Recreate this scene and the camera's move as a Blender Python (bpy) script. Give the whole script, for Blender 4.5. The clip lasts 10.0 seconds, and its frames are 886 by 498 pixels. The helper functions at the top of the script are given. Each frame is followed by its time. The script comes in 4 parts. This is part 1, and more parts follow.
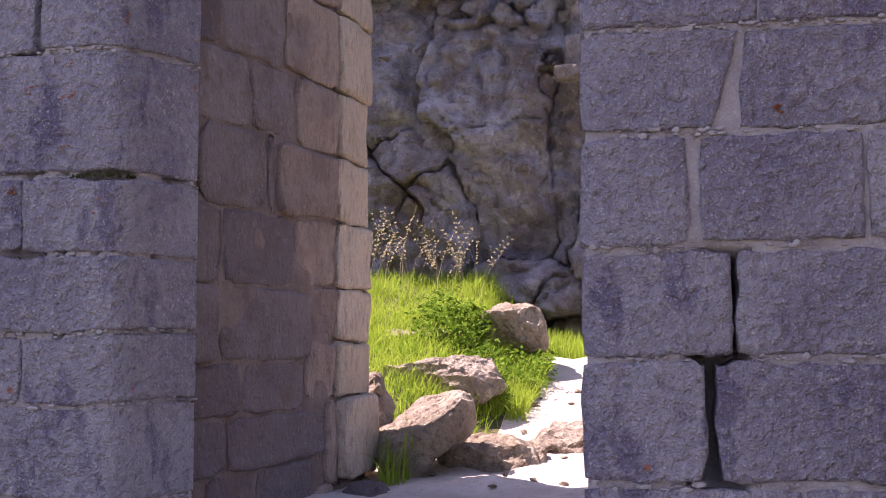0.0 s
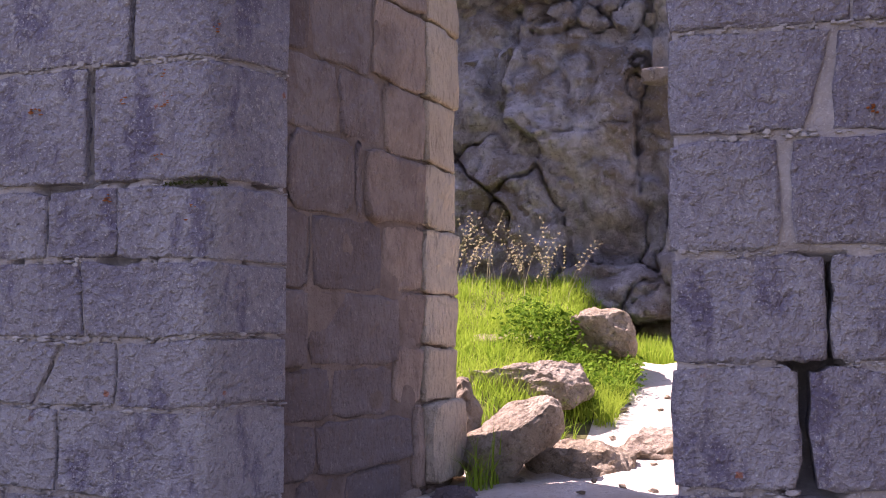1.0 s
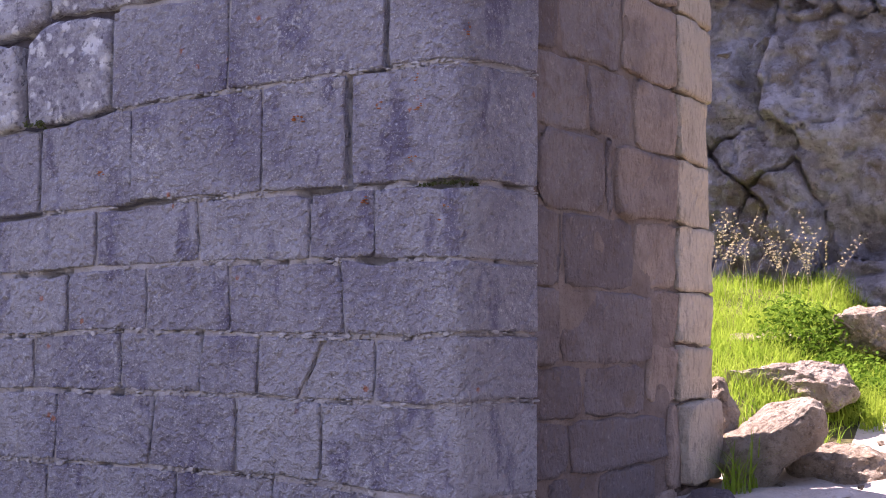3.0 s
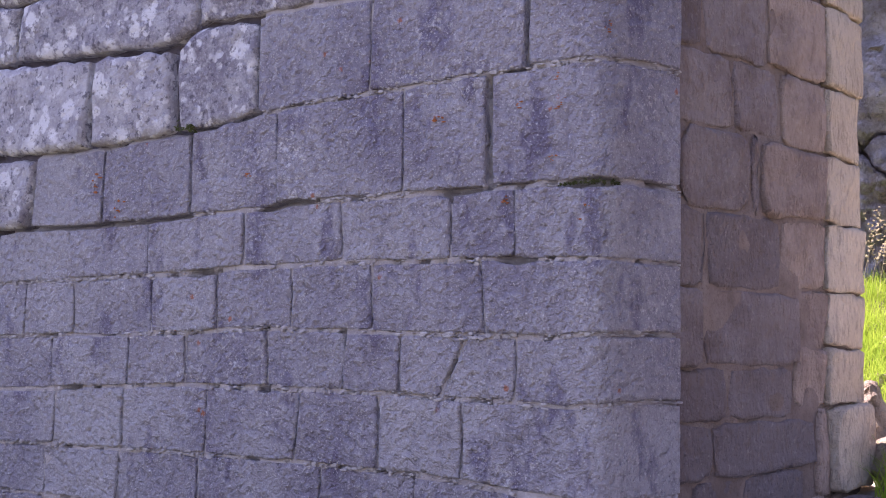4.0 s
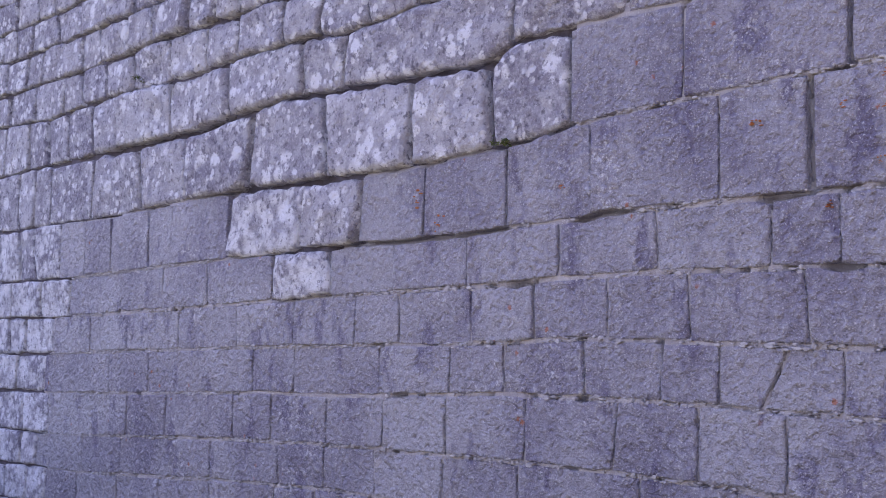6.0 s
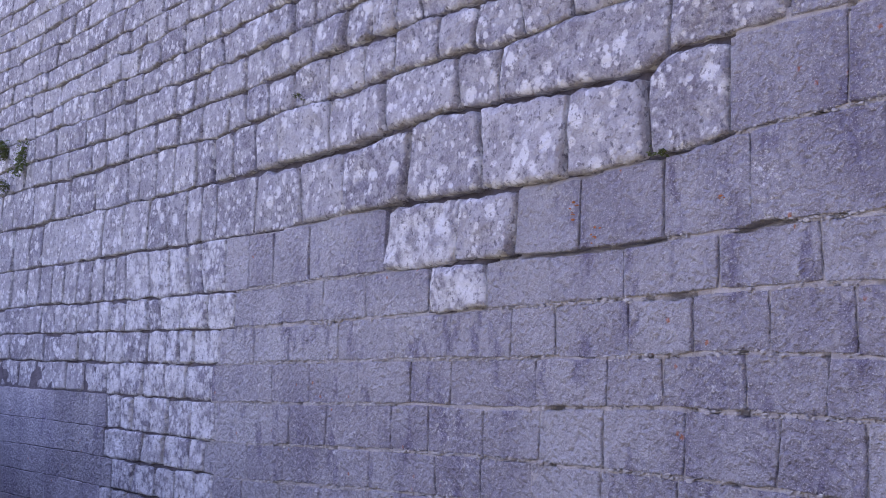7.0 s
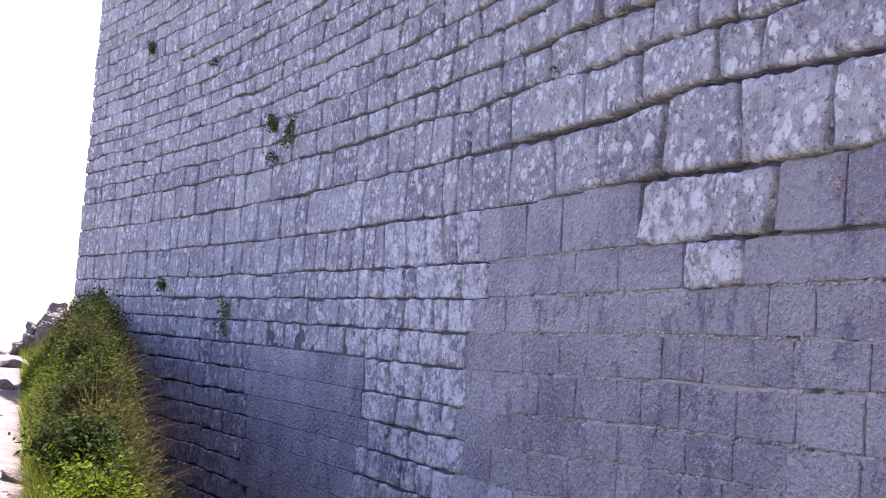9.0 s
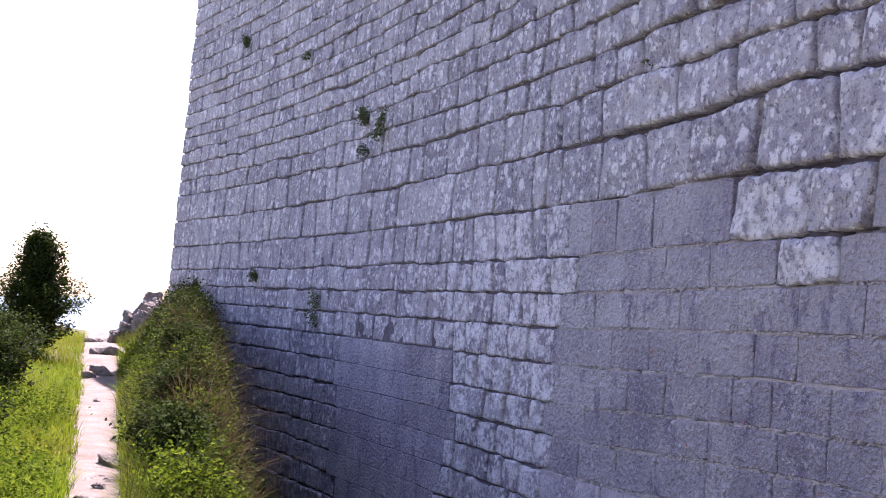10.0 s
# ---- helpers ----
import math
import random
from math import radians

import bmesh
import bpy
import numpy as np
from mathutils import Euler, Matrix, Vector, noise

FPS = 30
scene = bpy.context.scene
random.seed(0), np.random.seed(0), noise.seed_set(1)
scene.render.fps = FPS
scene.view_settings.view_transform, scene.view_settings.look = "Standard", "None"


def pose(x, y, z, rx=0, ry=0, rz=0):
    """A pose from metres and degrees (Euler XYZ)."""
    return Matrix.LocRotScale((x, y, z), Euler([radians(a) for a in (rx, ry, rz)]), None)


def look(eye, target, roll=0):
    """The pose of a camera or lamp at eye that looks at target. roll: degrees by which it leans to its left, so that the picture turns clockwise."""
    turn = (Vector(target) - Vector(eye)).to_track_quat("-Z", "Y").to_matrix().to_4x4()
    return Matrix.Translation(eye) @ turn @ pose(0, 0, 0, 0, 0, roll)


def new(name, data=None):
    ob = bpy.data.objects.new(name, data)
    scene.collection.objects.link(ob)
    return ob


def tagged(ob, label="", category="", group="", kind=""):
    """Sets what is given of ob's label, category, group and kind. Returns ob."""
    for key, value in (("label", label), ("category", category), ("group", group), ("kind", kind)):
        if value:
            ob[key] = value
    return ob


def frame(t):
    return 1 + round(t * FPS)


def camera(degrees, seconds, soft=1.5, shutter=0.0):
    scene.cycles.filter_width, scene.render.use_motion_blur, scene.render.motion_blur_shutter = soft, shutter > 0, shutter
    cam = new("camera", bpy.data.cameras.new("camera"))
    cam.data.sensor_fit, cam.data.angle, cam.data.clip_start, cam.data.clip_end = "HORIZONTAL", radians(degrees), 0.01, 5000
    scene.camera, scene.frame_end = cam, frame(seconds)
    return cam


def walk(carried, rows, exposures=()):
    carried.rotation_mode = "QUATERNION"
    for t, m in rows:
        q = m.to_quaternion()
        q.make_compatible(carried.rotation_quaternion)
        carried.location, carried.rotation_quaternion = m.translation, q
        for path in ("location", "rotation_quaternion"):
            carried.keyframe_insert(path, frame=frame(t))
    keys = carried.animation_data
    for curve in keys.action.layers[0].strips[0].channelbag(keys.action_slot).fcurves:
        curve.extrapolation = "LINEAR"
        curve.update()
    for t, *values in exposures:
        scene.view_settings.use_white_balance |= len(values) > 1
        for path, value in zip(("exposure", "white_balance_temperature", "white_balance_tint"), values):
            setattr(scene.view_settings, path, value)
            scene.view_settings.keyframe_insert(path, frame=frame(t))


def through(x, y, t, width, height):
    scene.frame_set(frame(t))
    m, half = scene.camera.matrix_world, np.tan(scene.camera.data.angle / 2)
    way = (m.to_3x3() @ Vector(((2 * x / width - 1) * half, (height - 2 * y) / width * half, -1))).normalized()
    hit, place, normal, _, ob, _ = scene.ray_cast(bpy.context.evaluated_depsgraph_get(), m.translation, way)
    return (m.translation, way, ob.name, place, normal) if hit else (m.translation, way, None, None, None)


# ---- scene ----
cam = camera(40.06, 10.0, soft=1.05)
EYE = (0.0, 0.0, 1.6)
# seconds, heading from the gate wall's square line, tilt up, lean
PATH = (
    (0.0, 10.00, 4.08, -0.05), (0.5, 11.84, 4.20, 0.03), (1.0, 14.11, 4.32, 0.01), (1.5, 16.81, 4.39, 0.13),
    (2.0, 19.74, 4.36, 0.33), (3.5, 29.18, 4.14, 0.46), (4.0, 32.56, 4.11, 0.80), (4.5, 36.19, 4.03, 1.14),
    (5.0, 39.97, 3.92, 1.37), (5.5, 43.62, 4.07, 1.10), (7.0, 54.74, 4.83, 1.16), (7.5, 57.98, 4.75, 1.57),
    (8.0, 60.88, 4.41, 2.12), (8.5, 63.75, 3.77, 2.67), (9.0, 66.58, 3.11, 3.09), (9.5, 69.03, 2.72, 3.51),
    (10.0, 70.76, 2.55, 3.84),
)


def held(yaw, pitch, lean):
    ahead = Matrix.Rotation(radians(yaw), 4, "Z") @ Matrix.Rotation(radians(90 + pitch), 4, "X")
    return Matrix.Translation(EYE) @ ahead @ Matrix.Rotation(radians(lean), 4, "Z")


walk(cam, [(t, held(a, b, c)) for t, a, b, c in PATH], exposures=(
    (0.0, 1.75, 6700, 46), (2.0, 1.85, 6600, 46), (3.5, 2.2, 6450, 45), (5.5, 2.4, 6350, 44), (7.5, 2.5, 6250, 42), (9.0, 2.4, 6350, 40), (10.0, 2.2, 6450, 40)))


# ---- sky and sun ----
SUN_ANGLE, SUN_HEIGHT = 71.0, 56.0
world = bpy.data.worlds.new("sky")
scene.world = world
world.use_nodes = True
sky = world.node_tree.nodes.new("ShaderNodeTexSky")
sky.sky_type, sky.sun_disc = "NISHITA", False
sky.sun_elevation, sky.sun_rotation = radians(SUN_HEIGHT), radians(360 - SUN_ANGLE)
world.node_tree.links.new(sky.outputs[0], world.node_tree.nodes["Background"].inputs[0])
world.node_tree.nodes["Background"].inputs[1].default_value = 0.085
sun = new("sun", bpy.data.lights.new("sun", "SUN"))
sun.data.energy, sun.data.angle, sun.data.color = 5.0, radians(0.5), (1.0, 0.95, 0.86)
ca, sa, ce, se = (f(radians(a)) for a in (SUN_ANGLE, SUN_HEIGHT) for f in (math.cos, math.sin))
sun.matrix_world = look((-30 * sa * ce, 30 * ca * ce, 30 * se), (0, 0, 0))

# ---- materials ----


class Nodes:
    """A short hand for node trees."""

    def __init__(self, name):
        self.mat = bpy.data.materials.new(name)
        self.mat.use_nodes = True
        self.tree = self.mat.node_tree
        self.bsdf = self.tree.nodes["Principled BSDF"]
        self.where = self.add("ShaderNodeTexCoord").outputs["Object"]

    def add(self, kind, **inputs):
        n = self.tree.nodes.new(kind)
        for k, v in inputs.items():
            self.put(n.inputs[k.replace("_", " ")], v)
        return n

    def put(self, socket, v):
        if isinstance(v, bpy.types.NodeSocket):
            self.tree.links.new(v, socket)
        else:
            socket.default_value = v

    def mapped(self, scale, turn=(0, 0, 0)):
        n = self.add("ShaderNodeMapping", Vector=self.where)
        n.inputs["Scale"].default_value = scale
        n.inputs["Rotation"].default_value = [radians(a) for a in turn]
        return n.outputs[0]

    def noise(self, scale, detail=4.0, rough=0.55, at=None, distort=0.0):
        n = self.add("ShaderNodeTexNoise", Vector=at or self.where, Scale=scale, Detail=detail, Roughness=rough, Distortion=distort)
        return n.outputs[0]

    def ramp(self, fac, lo, hi, a=0.0, b=1.0):
        n = self.add("ShaderNodeMapRange", Value=fac)
        for k, v in zip(("From Min", "From Max", "To Min", "To Max"), (lo, hi, a, b)):
            self.put(n.inputs[k], v)
        return n.outputs[0]

    def math(self, op, a, b):
        n = self.tree.nodes.new("ShaderNodeMath")
        n.operation = op
        self.put(n.inputs[0], a), self.put(n.inputs[1], b)
        return n.outputs[0]

    def mix(self, fac, a, b, mode="MIX"):
        n = self.tree.nodes.new("ShaderNodeMix")
        n.data_type, n.blend_type = "RGBA", mode
        for s, v in ((n.inputs[0], fac), (n.inputs[6], a), (n.inputs[7], b)):
            self.put(s, (*v, 1) if isinstance(v, tuple) and len(v) == 3 else v)
        return n.outputs[2]

    def done(self, colour, rough=0.9, height=None, depth=0.01, strength=1.0, spec=0.3):
        self.put(self.bsdf.inputs["Base Color"], (*colour, 1) if isinstance(colour, tuple) else colour)
        self.put(self.bsdf.inputs["Roughness"], rough)
        self.bsdf.inputs["Specular IOR Level"].default_value = spec
        if height is not None:
            b = self.add("ShaderNodeBump", Height=height, Distance=depth, Strength=strength)
            self.put(self.bsdf.inputs["Normal"], b.outputs[0])
        return self.mat


def chance(n, island):
    return n.add("ShaderNodeNewGeometry").outputs["Random Per Island"] if island else n.add("ShaderNodeObjectInfo").outputs["Random"]


def shifted(n, r):
    """Object coordinates moved by a block's own chance, so that no grain runs on from block to block."""
    v = n.tree.nodes.new("ShaderNodeVectorMath")
    v.operation = "ADD"
    n.put(v.inputs[0], n.where)
    n.put(v.inputs[1], n.mix(r, (0.0, 0.0, 0.0), (7.0, 3.0, 9.0)))
    return v.outputs[0]


def dressed_stone(name, island):
    """Pick-dressed grey limestone blocks: soft tooling dents, damp violet stains, pale flecks, a few rust lichens."""
    n = Nodes(name)
    r = chance(n, island)
    own = shifted(n, r)
    base = n.mix(r, (0.38, 0.352, 0.395), (0.50, 0.475, 0.505))
    damp = n.ramp(n.noise(1.3, 5, 0.6, n.mapped((1, 1, 0.7))), 0.42, 0.66)
    base = n.mix(n.math("MULTIPLY", damp, 0.7), base, (0.165, 0.14, 0.215))
    streak = n.ramp(n.noise(5.5, 4, 0.6, n.mapped((1, 1, 0.4))), 0.57, 0.66)
    base = n.mix(n.math("MULTIPLY", streak, 0.7), base, (0.135, 0.11, 0.20))
    tool = n.noise(28, 4, 0.58, own, 0.2)
    fine = n.noise(105, 3, 0.65, own)
    base = n.mix(n.math("MULTIPLY", n.ramp(tool, 0.53, 0.67), 0.40), base, (0.62, 0.60, 0.62))
    base = n.mix(n.math("MULTIPLY", n.ramp(tool, 0.46, 0.32), 0.38), base, (0.12, 0.10, 0.15))
    base = n.mix(n.math("MULTIPLY", n.ramp(fine, 0.585, 0.68), 0.75), base, (0.76, 0.74, 0.75))
    base = n.mix(n.math("MULTIPLY", n.ramp(fine, 0.40, 0.31), 0.25 if island else 0.6), base, (0.09, 0.08, 0.11))
    crust = n.math("MULTIPLY", n.ramp(n.noise(2.1, 4, 0.6), 0.52, 0.64), n.ramp(n.noise(34, 5, 0.72), 0.55, 0.62))
    base = n.mix(n.math("MULTIPLY", crust, 0.8), base, (0.74, 0.72, 0.73))
    dots = n.add("ShaderNodeTexVoronoi", Vector=n.where, Scale=8.0)
    rust = n.math("MULTIPLY", n.ramp(n.noise(1.6, 2), 0.57, 0.60), n.ramp(n.math("ADD", dots.outputs["Distance"], n.math("MULTIPLY", fine, 0.25)), 0.25, 0.20))
    base = n.mix(n.math("MULTIPLY", rust, 0.8), base, (0.50, 0.15, 0.05))
    h = n.math("ADD", tool, n.math("MULTIPLY", n.noise(9, 5, 0.6, own), 0.9))
    h = n.math("ADD", h, n.math("MULTIPLY", fine, 0.22))
    return n.done(base, 0.55, h, 0.045 if island else 0.10, 1.0, 0.5)


def rough_stone(name, island, pale=0.0):
    """Weathered limestone, finely speckled and pitted, with round pale lichen patches."""
    n = Nodes(name)
    r = chance(n, island)
    own = shifted(n, r)
    base = n.mix(r, (0.23, 0.21, 0.25), (0.47, 0.445, 0.47))
    cloud = n.ramp(n.noise(3.4, 5, 0.62), 0.36, 0.64)
    base = n.mix(cloud, n.mix(0.45, base, (0.16, 0.14, 0.185)), base)
    speck = n.ramp(n.noise(55, 5, 0.7, own), 0.50, 0.62)
    base = n.mix(n.math("MULTIPLY", speck, 0.45), base, (0.62, 0.60, 0.62))
    run = n.ramp(n.noise(10, 4, 0.62, n.mapped((1, 1, 0.35))), 0.54, 0.68)
    base = n.mix(n.math("MULTIPLY", run, 0.5), base, (0.19, 0.17, 0.22))
    # lichens: rounded patches of two sizes with frayed rims
    bent = n.tree.nodes.new("ShaderNodeVectorMath")
    bent.operation = "ADD"
    n.put(bent.inputs[0], own)
    n.put(bent.inputs[1], n.mix(n.noise(24, 4, 0.65, own), (-0.03, -0.03, -0.03), (0.03, 0.03, 0.03)))
    fray = n.math("MULTIPLY", n.noise(70, 4, 0.7, own), 0.3)
    for scale, reach, much in ((6.0, 0.42, 0.85), (15.0, 0.46, 0.75)):
        spot = n.add("ShaderNodeTexVoronoi", Vector=bent.outputs[0], Scale=scale)
        dist = n.math("ADD", spot.outputs["Distance"], fray)
        pick = n.ramp(n.noise(scale * 0.45, 2, 0.5, own), 0.47 - 0.10 * pale, 0.54 - 0.08 * pale)
        cover = n.math("MULTIPLY", n.ramp(dist, reach + 0.10 + 0.14 * pale, reach + 0.02), pick)
        base = n.mix(n.math("MULTIPLY", cover, much), base, (0.78, 0.765, 0.785))
    wash = n.math("MULTIPLY", n.ramp(n.noise(9, 6, 0.68, own), 0.46, 0.58), 0.35 + 0.35 * pale)
    base = n.mix(wash, base, (0.70, 0.685, 0.70))
    pit = n.ramp(n.noise(26, 4, 0.68, own), 0.45, 0.36)
    base = n.mix(n.math("MULTIPLY", pit, 0.7), base, (0.08, 0.07, 0.095))
    h = n.math("ADD", n.noise(7, 6, 0.62, own), n.math("MULTIPLY", n.noise(36, 4, 0.68, own), 0.5))
    return n.done(base, 0.88, h, 0.075, 1.0, 0.25)


def plain_rock(name, a, b, scale, depth, moss=0.0):
    n = Nodes(name)
    r = chance(n, False)
    base = n.mix(n.ramp(n.noise(scale, 6, 0.62, distort=0.4), 0.33, 0.68), a, b)
    base = n.mix(n.math("MULTIPLY", r, 0.25), base, (0.5, 0.45, 0.42))
    base = n.mix(n.math("MULTIPLY", n.ramp(n.noise(scale * 5, 6, 0.75), 0.50, 0.64), 0.7), base, tuple(c * 0.4 for c in a))
    base = n.mix(n.math("MULTIPLY", n.ramp(n.noise(scale * 14, 4, 0.7), 0.58, 0.66), 0.45), base, (0.6, 0.58, 0.56))
    if moss:
        base = n.mix(n.math("MULTIPLY", n.ramp(n.noise(scale * 0.55, 6, 0.65), 0.5, 0.58), moss), base, (0.17, 0.13, 0.085))
    cell = n.add("ShaderNodeTexVoronoi", Vector=n.where, Scale=scale * 4.5)
    h = n.math("ADD", n.noise(scale * 2.2, 8, 0.7), n.math("MULTIPLY", n.noise(scale * 13, 5, 0.7), 0.35))
    h = n.math("ADD", h, n.math("MULTIPLY", cell.outputs["Distance"], 0.25))
    return n.done(base, 0.92, h, depth, 1.0, 0.2)


def earth(name, a, b, c, scale):
    n = Nodes(name)
    base = n.mix(n.ramp(n.noise(scale, 6, 0.6), 0.35, 0.65), a, b)
    base = n.mix(n.math("MULTIPLY", n.ramp(n.noise(scale * 9, 4, 0.7), 0.55, 0.68), 0.6), base, c)
    h = n.math("ADD", n.noise(scale * 3, 6, 0.65), n.math("MULTIPLY", n.noise(scale * 22, 3, 0.6), 0.3))
    return n.done(base, 0.97, h, 0.03, 1.0, 0.1)


def leafy(name, a, b, c, through=0.35):
    n = Nodes(name)
    r = chance(n, True)
    base = n.mix(r, a, b)
    base = n.mix(n.ramp(n.noise(1.3, 3), 0.45, 0.65), base, c)
    n.done(base, 0.85, None, spec=0.04)
    glow = n.add("ShaderNodeBsdfTranslucent", Color=base)
    m = n.add("ShaderNodeMixShader", Fac=through)
    n.put(m.inputs[1], n.bsdf.outputs[0]), n.put(m.inputs[2], glow.outputs[0])
    n.put(n.tree.nodes["Material Output"].inputs[0], m.outputs[0])
    return n.mat


DRESSED, DRESSED_ALL = dressed_stone("tooled_limestone", False), dressed_stone("tooled_limestone_mass", True)
ROUGH, ROUGH_ALL = rough_stone("weathered_limestone", False), rough_stone("weathered_limestone_mass", True)
PALE = rough_stone("lichen_covered_limestone", False, 1.0)
PALE_ALL = rough_stone("lichen_covered_limestone_mass", True, 1.0)


def jamb_stone(name, dull, light, grime):
    """Limestone of the gate's jamb with upright scratches, brown stains and pale specks."""
    n = Nodes(name)
    r = chance(n, False)
    own = shifted(n, r)
    base = n.mix(r, dull, light)
    base = n.mix(n.math("MULTIPLY", n.ramp(n.noise(2.6, 7, 0.7), 0.46, 0.62), grime), base, (0.17, 0.12, 0.11))
    base = n.mix(n.math("MULTIPLY", n.ramp(n.noise(28, 5, 0.65, n.mapped((1, 1, 0.4))), 0.52, 0.66), 0.45), base, (0.22, 0.155, 0.12))
    base = n.mix(n.math("MULTIPLY", n.ramp(n.noise(34, 5, 0.72, own), 0.57, 0.68), 0.25), base, (0.60, 0.53, 0.48))
    h = n.math("ADD", n.noise(8, 6, 0.65, own), n.math("MULTIPLY", n.noise(40, 4, 0.65, n.mapped((1, 1, 0.5))), 0.5))
    return n.done(base, 0.85, h, 0.09, 1.0, 0.25)


# Dim outer to buff inner: yard bounce light is partly in these colours.
DIM_GRIMY = jamb_stone("dim_grimy_jamb_stone", (0.19, 0.155, 0.155), (0.32, 0.265, 0.25), 0.6)
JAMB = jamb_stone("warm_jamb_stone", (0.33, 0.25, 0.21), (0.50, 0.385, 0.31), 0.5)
LIT_BUFF = jamb_stone("lit_buff_corner_stone", (0.62, 0.51, 0.38), (0.76, 0.65, 0.50), 0.2)
MORTAR = earth("lime_mortar", (0.40, 0.36, 0.365), (0.57, 0.525, 0.52), (0.74, 0.71, 0.70), 9)
CRUMB = earth("pale_lime_crumbs", (0.48, 0.44, 0.44), (0.72, 0.69, 0.69), (0.30, 0.26, 0.26), 14)
OLD_MORTAR = earth("washed_out_mortar", (0.11, 0.095, 0.11), (0.19, 0.165, 0.185), (0.07, 0.06, 0.065), 8)
RUST = earth("rust_lichen", (0.52, 0.16, 0.05), (0.66, 0.24, 0.09), (0.42, 0.28, 0.24), 40)
JAMB_MORTAR = earth("brown_mortar", (0.22, 0.165, 0.14), (0.33, 0.26, 0.22), (0.16, 0.11, 0.08), 6)
CORE = earth("dark_joint_fill", (0.10, 0.09, 0.085), (0.18, 0.16, 0.15), (0.06, 0.05, 0.05), 6)


def cliff_rock():
    """Grey limestone cliff: pale weathered patches, brown stains, fine broken grain."""
    n = Nodes("grey_cliff_rock")
    base = n.mix(n.ramp(n.noise(2.3, 9, 0.74, distort=0.3), 0.42, 0.60), (0.42, 0.385, 0.385), (0.80, 0.775, 0.79))
    base = n.mix(n.math("MULTIPLY", n.ramp(n.noise(0.85, 6, 0.65), 0.50, 0.57), 0.65), base, (0.33, 0.25, 0.17))
    base = n.mix(n.math("MULTIPLY", n.ramp(n.noise(16, 6, 0.75), 0.54, 0.64), 0.6), base, (0.72, 0.69, 0.71))
    base = n.mix(n.math("MULTIPLY", n.ramp(n.noise(11, 6, 0.75), 0.44, 0.34), 0.6), base, (0.13, 0.11, 0.105))
    h = n.math("ADD", n.noise(4, 9, 0.75), n.math("MULTIPLY", n.noise(22, 5, 0.75), 0.4))
    return n.done(base, 0.9, h, 0.22, 1.0, 0.2)


CLIFF = cliff_rock()
BOULDER = plain_rock("tan_boulder_rock", (0.34, 0.255, 0.165), (0.62, 0.53, 0.40), 5.0, 0.10)
DARK_ROCK = plain_rock("dark_path_rock", (0.10, 0.085, 0.08), (0.22, 0.195, 0.19), 4.0, 0.04)
PATH_EARTH = earth("pale_trodden_limestone", (0.52, 0.45, 0.37), (0.66, 0.60, 0.52), (0.34, 0.27, 0.20), 3.0)
PATH_DIRT = earth("pale_trodden_dirt", (0.15, 0.122, 0.108), (0.21, 0.18, 0.165), (0.09, 0.07, 0.06), 3.5)
TUFT = leafy("wall_tufts", (0.08, 0.11, 0.04), (0.16, 0.19, 0.08), (0.10, 0.10, 0.05))
SOIL = earth("grassy_soil", (0.07, 0.075, 0.03), (0.13, 0.12, 0.05), (0.05, 0.04, 0.025), 1.8)
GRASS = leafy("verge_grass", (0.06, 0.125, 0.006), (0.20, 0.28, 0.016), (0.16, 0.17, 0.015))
FRESH_GRASS = leafy("fresh_yard_grass", (0.16, 0.30, 0.022), (0.40, 0.52, 0.07), (0.28, 0.39, 0.045))
STRAW = leafy("dry_seed_grass", (0.42, 0.36, 0.22), (0.58, 0.51, 0.36), (0.40, 0.36, 0.22))
WEED = leafy("broad_weed_leaves", (0.05, 0.095, 0.006), (0.17, 0.23, 0.016), (0.04, 0.07, 0.006))
YARD_WEED = leafy("yard_weed_leaves", (0.06, 0.14, 0.010), (0.17, 0.29, 0.03), (0.07, 0.14, 0.012))
# Bank grass and scrub are darkened partly for the wall's shade.
SHADED_GRASS = leafy("shaded_bank_grass", (0.035, 0.055, 0.007), (0.075, 0.09, 0.014), (0.045, 0.045, 0.012))
SCRUB = leafy("brown_scrub", (0.045, 0.033, 0.016), (0.085, 0.062, 0.03), (0.04, 0.036, 0.016))
LEAF = leafy("dark_shrub_leaves", (0.018, 0.034, 0.007), (0.042, 0.066, 0.013), (0.026, 0.036, 0.009), 0.2)
BARK = earth("grey_bark", (0.09, 0.075, 0.06), (0.15, 0.13, 0.11), (0.05, 0.04, 0.035), 12)
# Far ground: the bluish haze of distance is put into its colour.
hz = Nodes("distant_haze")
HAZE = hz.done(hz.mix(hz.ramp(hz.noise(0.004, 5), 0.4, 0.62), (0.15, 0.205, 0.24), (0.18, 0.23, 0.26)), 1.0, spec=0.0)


def mesh_of(name, verts, faces, mats, smooth=True, index=None):
    me = bpy.data.meshes.new(name)
    me.from_pydata(verts, [], faces)
    for m in mats:
        me.materials.append(m)
    if index is not None:
        me.polygons.foreach_set("material_index", index)
    me.polygons.foreach_set("use_smooth", [smooth] * len(me.polygons))
    me.update()
    return me


def thing(name, me, label="", category="", kind="", group="", parent=None):
    ob = new(name, me)
    ob.parent = parent
    return tagged(ob, label, category, group, kind)


def wob(x, y, z=0.0, f=1.0):
    return noise.noise((x * f, y * f, z * f))


# ---- the lie of the land ----
def step(a, b, v):
    t = min(1.0, max(0.0, (v - a) / (b - a)))
    return t * t * (3 - 2 * t)


def path_mid(x):
    return 0.06 - 0.066 * x


def bank_crest(x):
    return 0.24 - 0.127 * x


